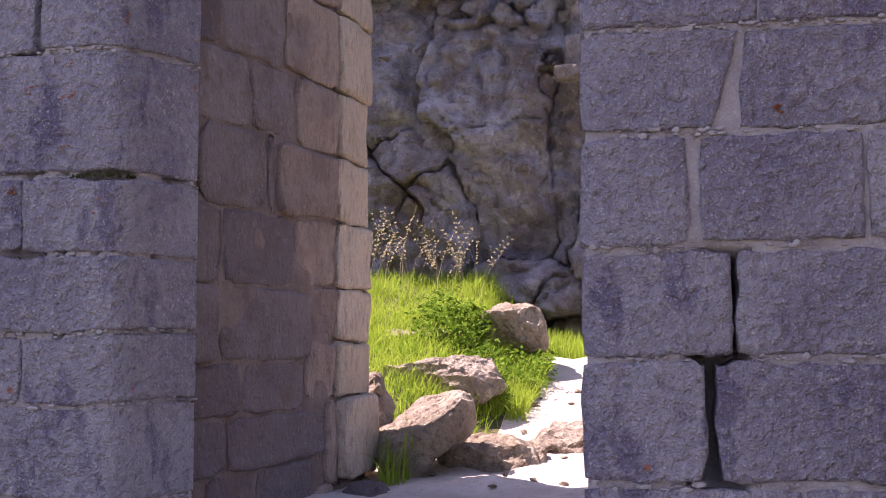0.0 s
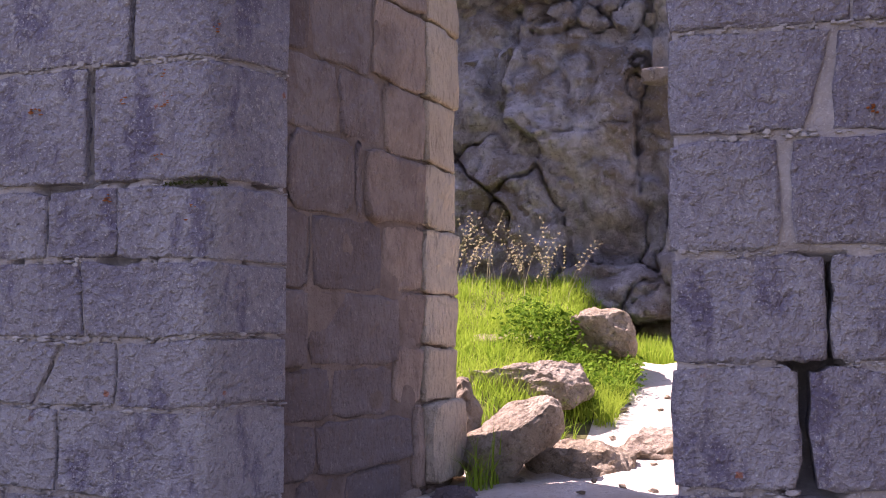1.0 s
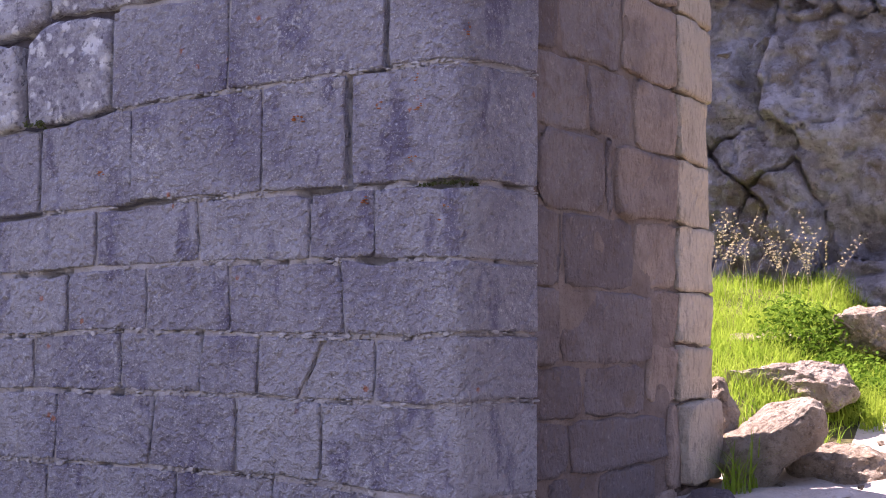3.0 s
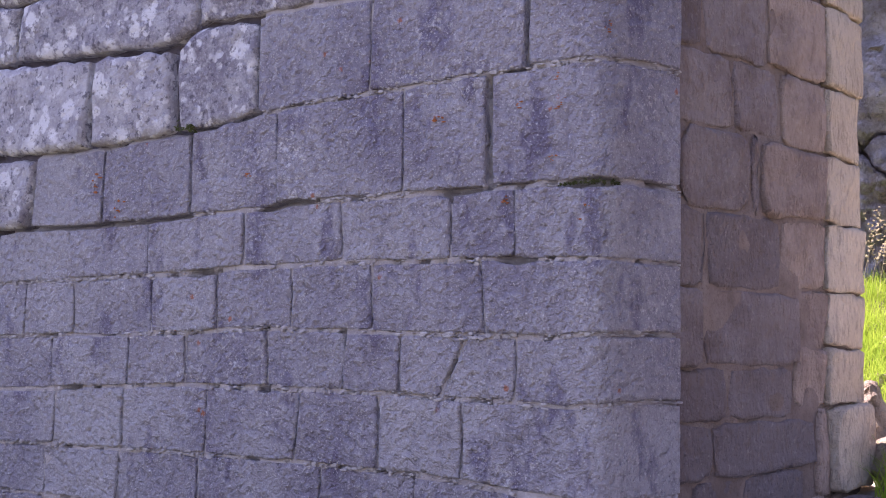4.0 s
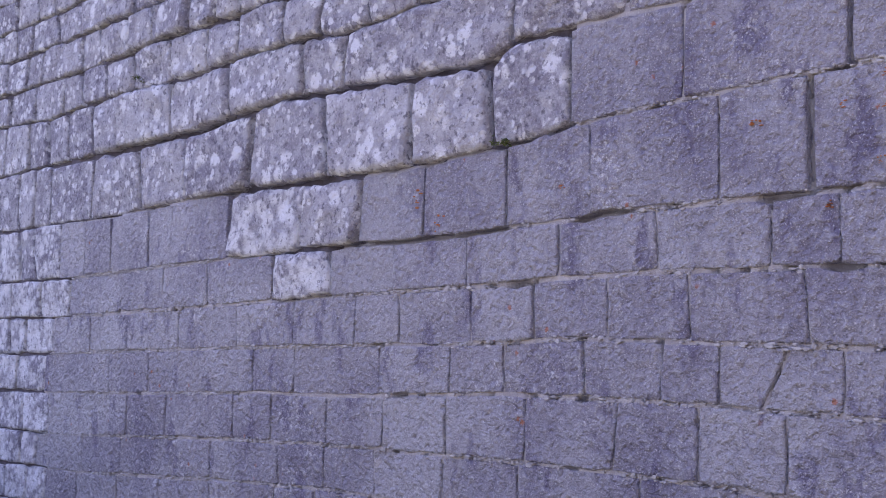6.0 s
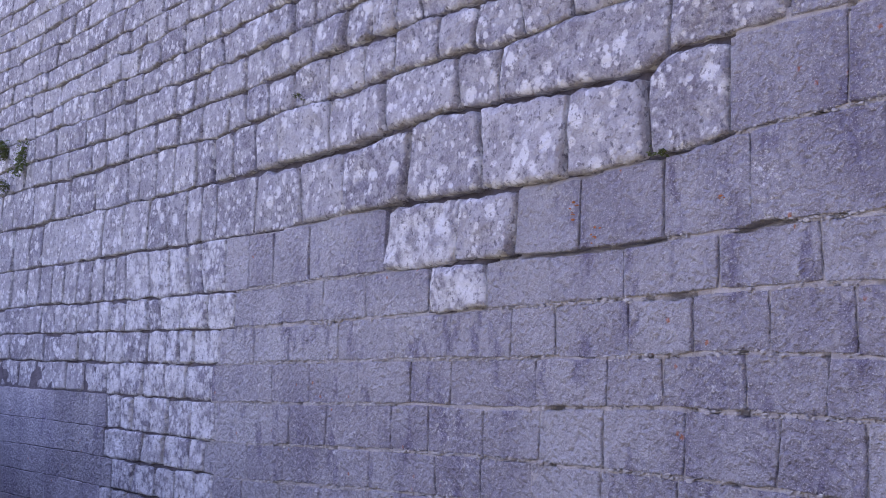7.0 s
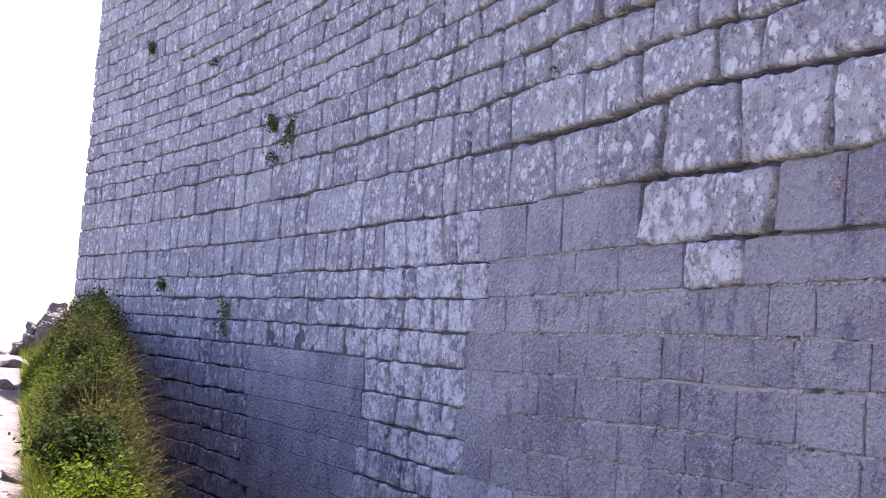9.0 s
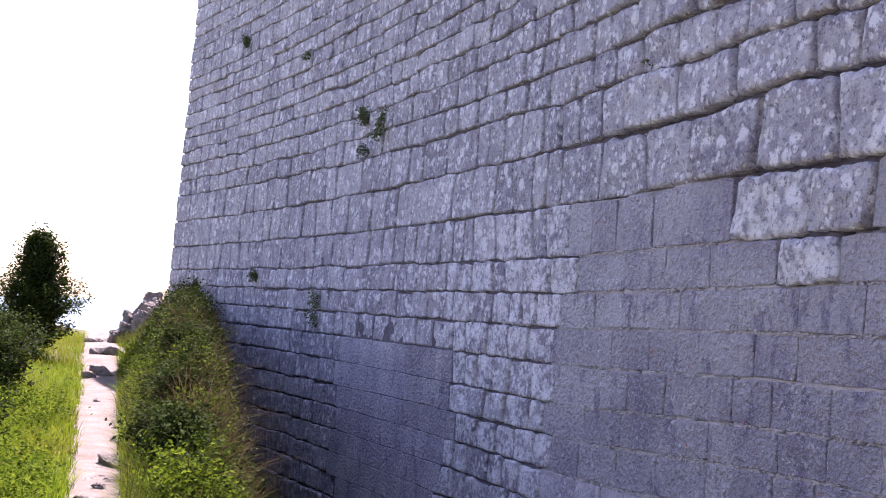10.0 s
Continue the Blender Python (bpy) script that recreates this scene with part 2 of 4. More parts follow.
def land(x, y):
    """Height of the ground: a ridge path outside, a bank and a ditch along the wall, the yard behind the gate."""
    # yard
    yard = 0.80 + 0.165 * max(0.0, min(y, 10.4) - 6.8) + 0.05 * wob(x, y, 3, 1.8) + 0.03 * wob(x, y, 3, 5)
    side = step(1.0, 1.75, -x + 0.12 * wob(x, y, 0, 1.7)) * step(6.7, 8.2, y)
    bank = 1.02 + 0.075 * max(0.0, min(y, 14) - 6) + 0.135 * max(0.0, min(y, 11.8) - 7.2) + 0.06 * wob(x, y, 3, 1.8)
    yard += side * (bank - yard)
    # outside
    d = -x
    out = 0.05 * wob(x, y, 1, 0.9)
    crest = bank_crest(x) + 0.10 * wob(x, 0, 2, 0.9)
    top = min(1.06, max(0.0, 0.13 * (d - 8.4)))
    edge = path_mid(x) + 0.10 + 0.008 * d
    if d > 4:
        rise = step(edge, max(edge + 0.3, crest - 0.1), y)
        out += (top + 0.3 * step(9, 12, d) * wob(x, y, 6, 1.3)) * rise
        out += (-1.5 - top) * step(crest, crest + 1.0, y) * step(4, 9, d)
    out += 0.35 * step(0.3, 2.0, path_mid(x) - 0.2 - y) * step(3, 12, d)
    out += 0.25 * step(18, 27, d)
    out -= 9.0 * step(33, 60, d) + 14 * step(6, 40, -y)
    r = math.hypot(x, y)
    out -= 260 * step(55, 900, r) - 205 * step(1100, 4300, r)
    gate = step(-4, -2.4, x) * step(2.0, 4.3, y)
    out += (0.8 - out) * gate
    k = step(5.2, 6.2, y) * step(-26, -24, x)
    return out + (yard - out) * k if r < 60 else out


def axis(parts):
    vals = []
    for a, b, n in parts:
        vals += list(np.linspace(a, b, n, endpoint=False))
    return vals


def build_ground():
    xs = axis(((-4500, -900, 6), (-900, -100, 12), (-100, -34, 14), (-34, -8, 150), (-8, -3, 34), (-3, 0.6, 44), (0.6, 30, 16), (30, 900, 10), (900, 4501, 6)))
    ys = axis(((-4500, -900, 6), (-900, -60, 10), (-60, -3, 20), (-3, 5, 62), (5, 13.5, 80), (13.5, 60, 14), (60, 900, 8), (900, 4501, 6)))
    verts = [(x, y, land(x, y)) for y in ys for x in xs]
    w, faces, index = len(xs), [], []
    for j in range(len(ys) - 1):
        for i in range(w - 1):
            faces.append((j * w + i, j * w + i + 1, (j + 1) * w + i + 1, (j + 1) * w + i))
            x, y = (xs[i] + xs[i + 1]) / 2, (ys[j] + ys[j + 1]) / 2
            n1 = wob(x, y, 5, 2.5)
            trod = (5.0 < y < 14 and -1.08 + 0.18 * n1 < x < 1.5) or (4.0 < y < 7.2 and -2.2 < x < 1)
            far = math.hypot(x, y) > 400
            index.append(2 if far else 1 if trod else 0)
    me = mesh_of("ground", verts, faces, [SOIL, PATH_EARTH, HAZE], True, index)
    thing("ground", me, "grassy soil with a pale trodden limestone footpath", "ground", "structure")



def build_path():
    """The narrow trodden footpath, worn slightly uneven, along the ridge."""
    xs = np.arange(-36, 3.2, 0.12)
    verts, faces, m = [], [], 7
    for x in xs:
        half = 0.12 + 0.0088 * abs(x)
        for j in range(m):
            t = j / (m - 1) * 2 - 1
            y = path_mid(x) + t * half + 0.07 * wob(x, j // 4 * 9, 0, 1.4) + 0.03 * wob(x, j // 4 * 9, 0, 5)
            verts.append((x, y, land(x, y) + 0.018 - 0.012 * t * t + 0.012 * wob(x, y, 2, 4)))
    for i in range(len(xs) - 1):
        for j in range(m - 1):
            faces.append((i * m + j, (i + 1) * m + j, (i + 1) * m + j + 1, i * m + j + 1))
    thing("path", mesh_of("path", verts, faces, [PATH_DIRT]), "narrow pale trodden limestone footpath through grass", "path", "structure")


build_ground()
build_path()

# ---- the walls ----
# Plan of the outer face: straight from the gate, then bending gently inward to a far corner.
FAR, BEND = -25.3, -9.0


def main_plan(x):
    u = max(0.0, BEND - x)
    return (x, 4.5 - 0.5 * u * u * 0.0116)


CORNER = [(-2.125, 4.5), (-2.10, 4.508), (-2.082, 4.535), (-2.06, 4.60), (-1.95, 4.95)]
JAMB_PLAN = [(-2.01, 4.93), (-1.68, 6.28), (-1.665, 6.36), (-1.630, 6.78), (-1.65, 6.83), (-1.80, 6.90)]


def plan_table(points):
    p = np.array(points)
    s = np.concatenate([[0], np.cumsum(np.hypot(*np.diff(p, axis=0).T))])
    t = np.gradient(p, s, axis=0)
    t /= np.linalg.norm(t, axis=1)[:, None]
    return s, p, np.stack([t[:, 1], -t[:, 0]], 1)


def make_plan(points, start):
    s, p, nrm = plan_table(points)
    s = s + start

    def plan(a):
        a = np.asarray(a)
        return (np.interp(a, s, p[:, 0]), np.interp(a, s, p[:, 1]), np.interp(a, s, nrm[:, 0]), np.interp(a, s, nrm[:, 1]))

    return plan, s[-1]


mains = [main_plan(x) for x in np.linspace(FAR, -2.15, 120)]
LEFT_PLAN, LEFT_END = make_plan(mains + CORNER, 0.0)
LEFT_SHIFT = -2.125 - float(np.interp(-2.125, [p[0] for p in mains + CORNER], plan_table(mains + CORNER)[0]))


def left_plan(a):
    """The left wall by a = x near the gate; runs on round the gate's corner."""
    return LEFT_PLAN(np.asarray(a) - LEFT_SHIFT)


LEFT_FROM, LEFT_TO = LEFT_SHIFT, LEFT_END + LEFT_SHIFT
jamb_plan, JAMB_TO = make_plan(JAMB_PLAN, 0.0)


def right_plan(a):
    a = np.asarray(a)
    r = np.clip((-0.20 - a) / 0.08, 0, 1)
    return (a, 4.5 + 0.05 * r * r, -0.6 * r, -1 + 0.2 * r)


def battered(v):
    """The far stretch of the wall leans back a little as it rises."""
    v = np.array(v, dtype=float)
    k = np.clip((-8 - v[:, 0]) / 8, 0, 1) * (v[:, 1] < 6)
    v[:, 1] += 0.026 * np.maximum(0, v[:, 2] - 1.6) * k
    return v


# Open joints: by course the bed under it from and to, and how far it gapes; upright joints likewise.
OPEN_BEDS = ((2.25, -3.95, -3.58, 0.020), (2.25, -6.0, -4.35, 0.007), (1.925, -4.42, -4.24, 0.030), (2.25, -2.3, -1.98, 0.018), (3.14, -6.4, -4.45, 0.035),
             (2.72, -4.56, -3.95, 0.016), (2.72, -7.2, -5.9, 0.022), (1.31, -3.93, -3.84, 0.05), (1.925, -2.62, -2.4, 0.028), (1.925, -3.0, -2.95, 0.03),
             (1.31, -5.3, -5.16, 0.02), (3.14, -8.9, -7.1, 0.03), (2.25, -2.9, -2.68, 0.03), (1.0, -7.0, -6.9, 0.02))
OPEN_JOINTS = {(2.25, -2.64): 0.026, (2.72, -2.46): 0.024, (2.25, -4.40): 0.008, (2.25, -5.04): 0.010, (2.72, -4.54): 0.016, (2.72, -5.15): 0.012, (2.25, -8.11): 0.014,
               (2.72, -5.95): 0.03, (2.25, -7.03): 0.010, (2.72, -6.78): 0.035, (1.31, -2.81): 0.008, (2.25, -8.70): 0.012}

# Uprights that clearly lean: how far the head stands toward the gate.
LEANING = {(1.31, -2.81): 0.13, (2.72, -6.78): 0.08, (1.0, -3.67): 0.03, (1.61, -2.66): -0.03, (2.72, -7.61): -0.06}


def gape(z, s):
    return max((g * min(1, (s - a) / 0.13, (b - s) / 0.08) * (0.65 + 0.9 * wob(s * 11, z)) for q, a, b, g in OPEN_BEDS if q == z and a < s < b), default=0.0)


def stone(plan, s0, s1, zf0, zf1, gap, bevel, out, bulge, deep, n, m, rng, round_in=0.0, chip=0.008, slant=(0.0, 0.0), chip_first=True, bed=None):
    """Verts and faces of one block on a plan: a bevelled, slightly uneven face with sides that run back into the wall."""
    g0, g1 = gap * (0.5 + rng.random(2) * 0.7), (gap if bed is None else bed) * (0.5 + rng.random(2) * 0.7)
    full, b2 = s1 - s0 - g0.sum(), bevel * 2.3
    u = np.concatenate([[0, bevel, b2], np.linspace(b2, full - b2, n + 2)[1:-1], [full - b2, full - bevel, full]])
    v = np.linspace(0, 1, m + 2)
    k = rng.random(3) * 50
    lean, tip = rng.normal(0, 1, 2) * bulge * 0.5
    vs = [0.0, None, None] + list(v[1:-1]) + [None, None, 1.0]
    wid = len(u)
    grid = []
    for j, vv in enumerate(vs):
        for i, uu in enumerate(u):
            s = s0 + g0[0] + uu
            lo, hi = zf0(s) + g1[0], zf1(s) - g1[1]
            hgt = hi - lo
            bz = min(bevel, hgt * 0.3)
            if vv is None:
                off = bz if j in (1, len(vs) - 2) else min(2.3 * bz, hgt * 0.4)
                z = lo + off if j < 3 else hi - off
            else:
                z = lo + (hgt * (0.15 + 0.7 * vv) if 0 < vv < 1 else hgt * vv)
            rim_s, rim_z = i in (0, wid - 1), j in (0, len(vs) - 1)
            rim = rim_s + rim_z
            o = out + (0 if rim else bulge * wob(s * 5 + k[0], z * 5 + k[1], k[2]) + lean * (uu / u[-1] - 0.5) + tip * ((z - lo) / hgt - 0.5))
            if rim:
                o = out - bevel * (0.8 if rim == 1 else 1.0)
                e = (0.006 if i == 0 and chip_first is False else chip) * (wob(s * 9, z * 9, k[0]) + 0.6 * wob(s * 25, z * 25, k[1]))
                s += e * (1 if i == 0 else -1) if rim_s else 0
                z += e * (1 if j == 0 else -1) if rim_z else 0
            if round_in and (i <= 2 or i >= wid - 3) and (j <= 2 or j >= len(vs) - 3):
                s += round_in * (1 if i <= 2 else -1) * (0.6 if rim_s else 0.35)
                z += round_in * (1 if j <= 2 else -1) * (0.6 if rim_z else 0.35)
            s += (slant[0] + (slant[1] - slant[0]) * uu / u[-1]) * ((z - lo) / hgt - 0.5)
            grid.append((s, z, o))
    S, Z, O = np.array(grid).T
    hgt_n = len(vs)
    ring = [i for i in range(wid)] + [j * wid + wid - 1 for j in range(1, hgt_n)] + [(hgt_n - 1) * wid + i for i in range(wid - 2, -1, -1)] + [j * wid for j in range(hgt_n - 2, 0, -1)]
    S, Z, O = np.concatenate([S, S[ring]]), np.concatenate([Z, Z[ring]]), np.concatenate([O, np.full(len(ring), -deep)])
    x, y, nx, ny = plan(S)
    verts = np.stack([x + nx * O, y + ny * O, Z], 1)
    faces = [(j * wid + i, j * wid + i + 1, (j + 1) * wid + i + 1, (j + 1) * wid + i) for j in range(hgt_n - 1) for i in range(wid - 1)]
    b, q = hgt_n * wid, len(ring)
    faces += [(ring[i], b + i, b + (i + 1) % q, ring[(i + 1) % q]) for i in range(q)]
    return verts, faces


def prism(outline, z0, z1):
    n = len(outline)
    verts = [(x, y, z0) for x, y in outline] + [(x, y, z1) for x, y in outline]
    faces = [(i, (i + 1) % n, n + (i + 1) % n, n + i) for i in range(n)] + [tuple(range(n, 2 * n)), tuple(range(n - 1, -1, -1))]
    return verts, faces


# Courses of the left wall: heights near the gate; further along they sink slightly.
RISES = [1.0, 1.31, 1.61, 1.925, 2.25, 2.72, 3.14, 3.50]
hrng = np.random.default_rng(5)
COURSES = list(np.round(np.cumsum([-2.3] + [0.30] * 10), 3)) + [1.0]
COURSES = [c for c in COURSES if c < 0.9] + RISES
while COURSES[-1] < 8.7:
    COURSES.append(COURSES[-1] + hrng.uniform(0.23, 0.33))


# The beds between the lower courses, by distance along the wall and height, as they wander.
BEDS = {
    3.14: ((-2.0, 3.17), (-4.30, 3.172), (-4.55, 3.092), (-5.2, 3.112), (-6.24, 3.15), (-7.6, 3.075), (-9.8, 3.05)),
    2.72: ((-2.0, 2.752), (-2.66, 2.740), (-3.6, 2.706), (-3.95, 2.680), (-4.5, 2.624), (-5.2, 2.578), (-6.7, 2.604), (-8.8, 2.535), (-9.8, 2.535)),
    2.25: ((-2.0, 2.248), (-2.65, 2.236), (-3.7, 2.234), (-3.95, 2.206), (-5.1, 2.168), (-5.8, 2.167), (-7.85, 2.114), (-9.2, 2.078)),
    1.925: ((-2.0, 1.918), (-2.5, 1.931), (-3.45, 1.934), (-4.7, 1.890), (-5.9, 1.862), (-7.05, 1.825), (-9.36, 1.758)),
    1.61: ((-2.0, 1.622), (-2.4, 1.605), (-3.9, 1.622), (-4.75, 1.587), (-5.8, 1.567), (-7.04, 1.535), (-9.8, 1.447)),
    1.31: ((-2.0, 1.335), (-2.24, 1.315), (-3.2, 1.340), (-4.5, 1.335), (-5.8, 1.266), (-6.5, 1.256), (-8.7, 1.163), (-9.8, 1.128)),
    1.0: ((-2.2, 0.93), (-2.95, 0.990), (-4.3, 1.002), (-5.8, 0.975), (-7.0, 0.932), (-8.7, 0.839), (-9.8, 0.788)),
}


def course_line(k):
    z, ph = COURSES[k], k * 7.3
    bed = BEDS.get(z)
    if bed:
        far, near = zip(*bed[::-1])

    def line(s):
        v = z + (0.018 if z < 3.4 else 0.004) * min(0.0, s + 6.0) - (0.12 * step(-6.0, -9.5, s) if z < 0.9 else 0.0) + 0.014 * wob(s * 0.8, ph) + 0.006 * wob(s * 3.1, ph)
        loose = step(2.9, 3.6, z) if s > -9 else step(1.6, 2.6, z) + step(-16, -18, s) * (z < 2)
        v += loose * (0.030 * wob(s * 0.9, ph + 40) + 0.020 * wob(s * 2.4, ph + 9))
        if bed:
            known = float(np.interp(s, far, near)) + 0.010 * min(0.0, s - far[0]) + 0.005 * wob(s * 3.1, ph) + 0.003 * wob(s * 9, ph)
            rough = (0.022 * wob(s * 0.9, ph + 40) + 0.018 * wob(s * 2.4, ph + 9)) * step(-9.5, -12, s) * (z > 1.5)
            v = known + rough
        return v

    return line


LINES = [course_line(k) for k in range(len(COURSES))]
# Joints that can be told one by one, by course, from the gate's corner along the wall.
JOINTS = {
    3.14: (-2.9, -3.6, -4.37, -5.80, -6.24, -7.06, -7.85, -8.67),
    2.72: (-2.46, -3.28, -3.96, -4.54, -5.15, -5.95, -6.78, -7.61, -8.29, -9.07, -9.84),
    2.25: (-2.64, -3.09, -3.83, -4.40, -5.04, -5.60, -6.19, -7.03, -7.78, -8.11, -8.70, -9.14, -9.58),
    1.925: (-2.51, -2.83, -3.43, -4.03, -4.69, -5.30, -5.88, -6.50, -7.28, -7.88, -8.51, -9.36),
    1.61: (-2.66, -3.25, -3.72, -4.20, -4.65, -5.24, -5.64, -6.25, -6.9, -7.65, -8.4, -9.0, -9.62),
    1.31: (-2.5, -2.81, -3.09, -3.40, -3.86, -4.40, -4.81, -5.4, -6.24, -6.69, -7.36, -8.06, -8.66, -9.22, -9.77),
    1.0: (-2.76, -3.2, -3.67, -4.25, -4.84, -5.37, -5.9, -6.48, -6.91, -7.79, -8.35, -8.68, -9.68),
}


def is_rough(s, z):
    """Where the wall keeps its old weathered blocks, against smoother tooled repairs."""
    if s > -3.95:
        return False
    edges = [LINES[COURSES.index(c)](s) for c in (1.61, 1.925, 2.25, 2.72)]
    if z > edges[3]:
        return True
    if z > edges[2]:
        return -7.03 < s < -5.60 or s < -9.58
    if z > edges[1]:
        return -6.50 < s < -5.88 or s < -9.36
    ragged = 0.3 * wob(0, z * 3.7, 2)
    if -12.2 + ragged < s < -9.75 + ragged:
        return True
    if s < -16.05 + 0.5 * ragged:
        return True
    return z > edges[0] - 0.04 and s < -9.7


def left_blocks():
    rng = np.random.default_rng(11)
    blocks = []
    for k in range(len(COURSES) - 1):
        z = COURSES[k]
        if z < 0.5:
            stops = [LEFT_TO, -2.1 - rng.uniform(0.4, 0.9)]
        else:
            stops = [LEFT_TO]
        stops += list(JOINTS.get(z, ()))
        while stops[-1] > LEFT_FROM + 0.5:
            s = stops[-1]
            old = is_rough(s - 0.1, z + 0.1)
            base = (0.42 if s > -12.5 else 0.52) if old else 0.58
            if len(stops) == 1:
                base = 0.9
            stops.append(s - base * rng.uniform(0.62, 1.4))
        stops[-1] = LEFT_FROM
        for b, a in zip(stops, stops[1:]):
            blocks.append((k, a, b))
    return blocks


core_v, core_f = prism(
    [(x + 0.0, y + 0.075) for x, y in mains] + [(-2.10, 4.60), (-2.03, 4.95), (-1.76, 6.30), (-1.72, 6.74), (-25.5, 6.74), (-25.2, 3.2)], -3.2, 8.7)
wall_left = thing("wall_left", mesh_of("wall_left", battered(core_v) + np.array([0, 0.02, 0]), core_f, [CORE], False),
    "tall curving wall of grey limestone blocks, patched and lichened", "wall", "structure")


def build_left_wall():
    rng = np.random.default_rng(21)
    mass = {0: ([], []), 1: ([], []), 2: ([], [])}
    count = 0
    for k, a, b in left_blocks():
        mid, z = (a + b) / 2, (COURSES[k] + COURSES[k + 1]) / 2
        old = is_rough(mid, z)
        flat = z - 0.018 * min(0.0, mid + 6.0)
        pale = old and flat < 2.62 and mid > -12.8 and rng.random() < 0.85
        near = mid > -13.5 and 0.3 < z < 4.3
        n = max(3, min(14, round((b - a) / 0.06))) if mid > -9 else 3 if z < 8 else 1
        if b > -2.12:
            n = 22
        ga, gb = (OPEN_JOINTS.get((COURSES[k], q), 0.0) / 2 for q in (a, b))
        over = COURSES[k + 1]
        slack = rng.choice((0.0, 0.0, 0.0, 0.0, 0.0, 0.008, 0.02)) if old else 0.0
        tilt = tuple(0 if abs(q - LEFT_TO) < 0.01 else LEANING.get((COURSES[k], q), (0.13 if old else 0.03) * wob(q * 13.7, k * 3.1)) for q in (a, b))

        def top(s, line=LINES[k + 1], z=over):
            return line(s) - gape(z, s) - slack

        if old:
            close = mid > -9
            v, f = stone(left_plan, a + ga, b - gb, LINES[k], top, 0.014 if close else 0.020, 0.022 if close else 0.014,
                         (0.016 if close else 0.006) + rng.uniform(-0.014, 0.026) * (1 if close else 0.5), 0.028 if close else 0.018, 0.10, n, 3 if near else 2, rng, 0.015 if close else 0.010, 0.016, tilt, bed=0.011 if close else 0.008)
        else:
            close = mid > -9
            v, f = stone(left_plan, a + ga, b - gb, LINES[k], top, 0.0045 if close else 0.003, 0.007 if close else 0.003,
                         0.010 + rng.uniform(-0.003, 0.006) * (1 if close else 0.3), 0.008 if close else 0.003, 0.10, n, 3 if near else 2, rng, 0.006, 0.008 if close else 0.003, tilt, bed=0.013 if close else 0.005)
        v = battered(v)
        if near and count < 300:
            count += 1
            thing("block", mesh_of("block", v, f, [PALE if pale else ROUGH if old else DRESSED]), parent=wall_left)
        else:
            vs, fs = mass[old + pale]
            base = sum(len(q) for q in vs)
            vs.append(v)
            fs += [tuple(i + base for i in q) for q in f]
    for old, (vs, fs) in mass.items():
        thing(("tooled_blocks", "weathered_blocks", "lichened_blocks")[old], mesh_of("blocks", np.concatenate(vs), fs, [(DRESSED_ALL, ROUGH_ALL, PALE_ALL)[old]]), kind="stuff", parent=wall_left)
    # mortar, nearly flush between tooled blocks, washed out between old ones
    ss = np.concatenate([np.arange(LEFT_FROM, -9, 0.12), np.arange(-9, LEFT_TO + 0.01, 0.03)])
    zs = np.concatenate([np.arange(-2.3, 0.5, 0.15), np.arange(0.5, 3.6, 0.03), np.arange(3.6, 8.7, 0.12)])

    def sunk(s, z):
        old = is_rough(s, z)
        if s < -9 and old:
            return -0.032 - 0.01 * (z > 2.6)
        if s < -9:
            return min(0.001, -0.002 + 0.006 * wob(s * 6, z * 6, 9))
        for k, c in enumerate(COURSES):
            if 0.9 < c < 3.3 and abs(z - LINES[k](s) + 0.012) < 0.04 and gape(c, s) > 0.002:
                return -0.09
        if wob(s * 13, z * 13, 21) > 0.36:
            return -0.06
        if old:
            return -0.045
        for (c, q), g in OPEN_JOINTS.items():
            if abs(s - q) < g / 2 + 0.015 and LINES[COURSES.index(c)](s) < z < LINES[COURSES.index(c) + 1](s) - 0.01:
                return -0.09
        return min(0.001, -0.002 + 0.007 * wob(s * 6, z * 6, 9) + 0.004 * wob(s * 19, z * 19, 3))

    S, Z = np.meshgrid(ss, zs)
    O = np.array([[sunk(s, z) for s in ss] for z in zs])
    x, y, nx, ny = left_plan(S)
    v = battered(np.stack([x + nx * O, y + ny * O, Z], -1).reshape(-1, 3))
    w = len(ss)
    f = [(j * w + i, j * w + i + 1, (j + 1) * w + i + 1, (j + 1) * w + i) for j in range(len(zs) - 1) for i in range(w - 1)]
    kinds = [int(is_rough((ss[i] + ss[i + 1]) / 2, zs[j]) or ss[i] < -12) for j in range(len(zs) - 1) for i in range(w - 1)]
    thing("mortar", mesh_of("mortar", v, f, [MORTAR, OLD_MORTAR], True, kinds), parent=wall_left)


def lump(at, out, size, rng, verts, faces):
    """One small angular chip, flattened against the wall, added to a mesh."""
    (x, y, z), (nx, ny) = at, out
    base = len(verts)
    a0, w, h, d = rng.random() * 6.28, size * rng.uniform(0.7, 1.9), size * rng.uniform(0.4, 0.8), min(0.007, size * 0.4)
    for ring, depth in ((1.0, -0.02), (0.75, d * 0.7)):
        for i in range(6):
            r = ring * rng.uniform(0.75, 1.15)
            u, v = w / 2 * r * math.cos(a0 + i * 1.0472), h / 2 * r * math.sin(a0 + i * 1.0472)
            verts.append((x - ny * u + nx * depth, y + nx * u + ny * depth, z + v))
    verts.append((x + nx * d, y + ny * d, z))
    for i in range(6):
        j = (i + 1) % 6
        faces.append((base + i, base + j, base + 6 + j, base + 6 + i))
        faces.append((base + 6 + i, base + 6 + j, base + 12))


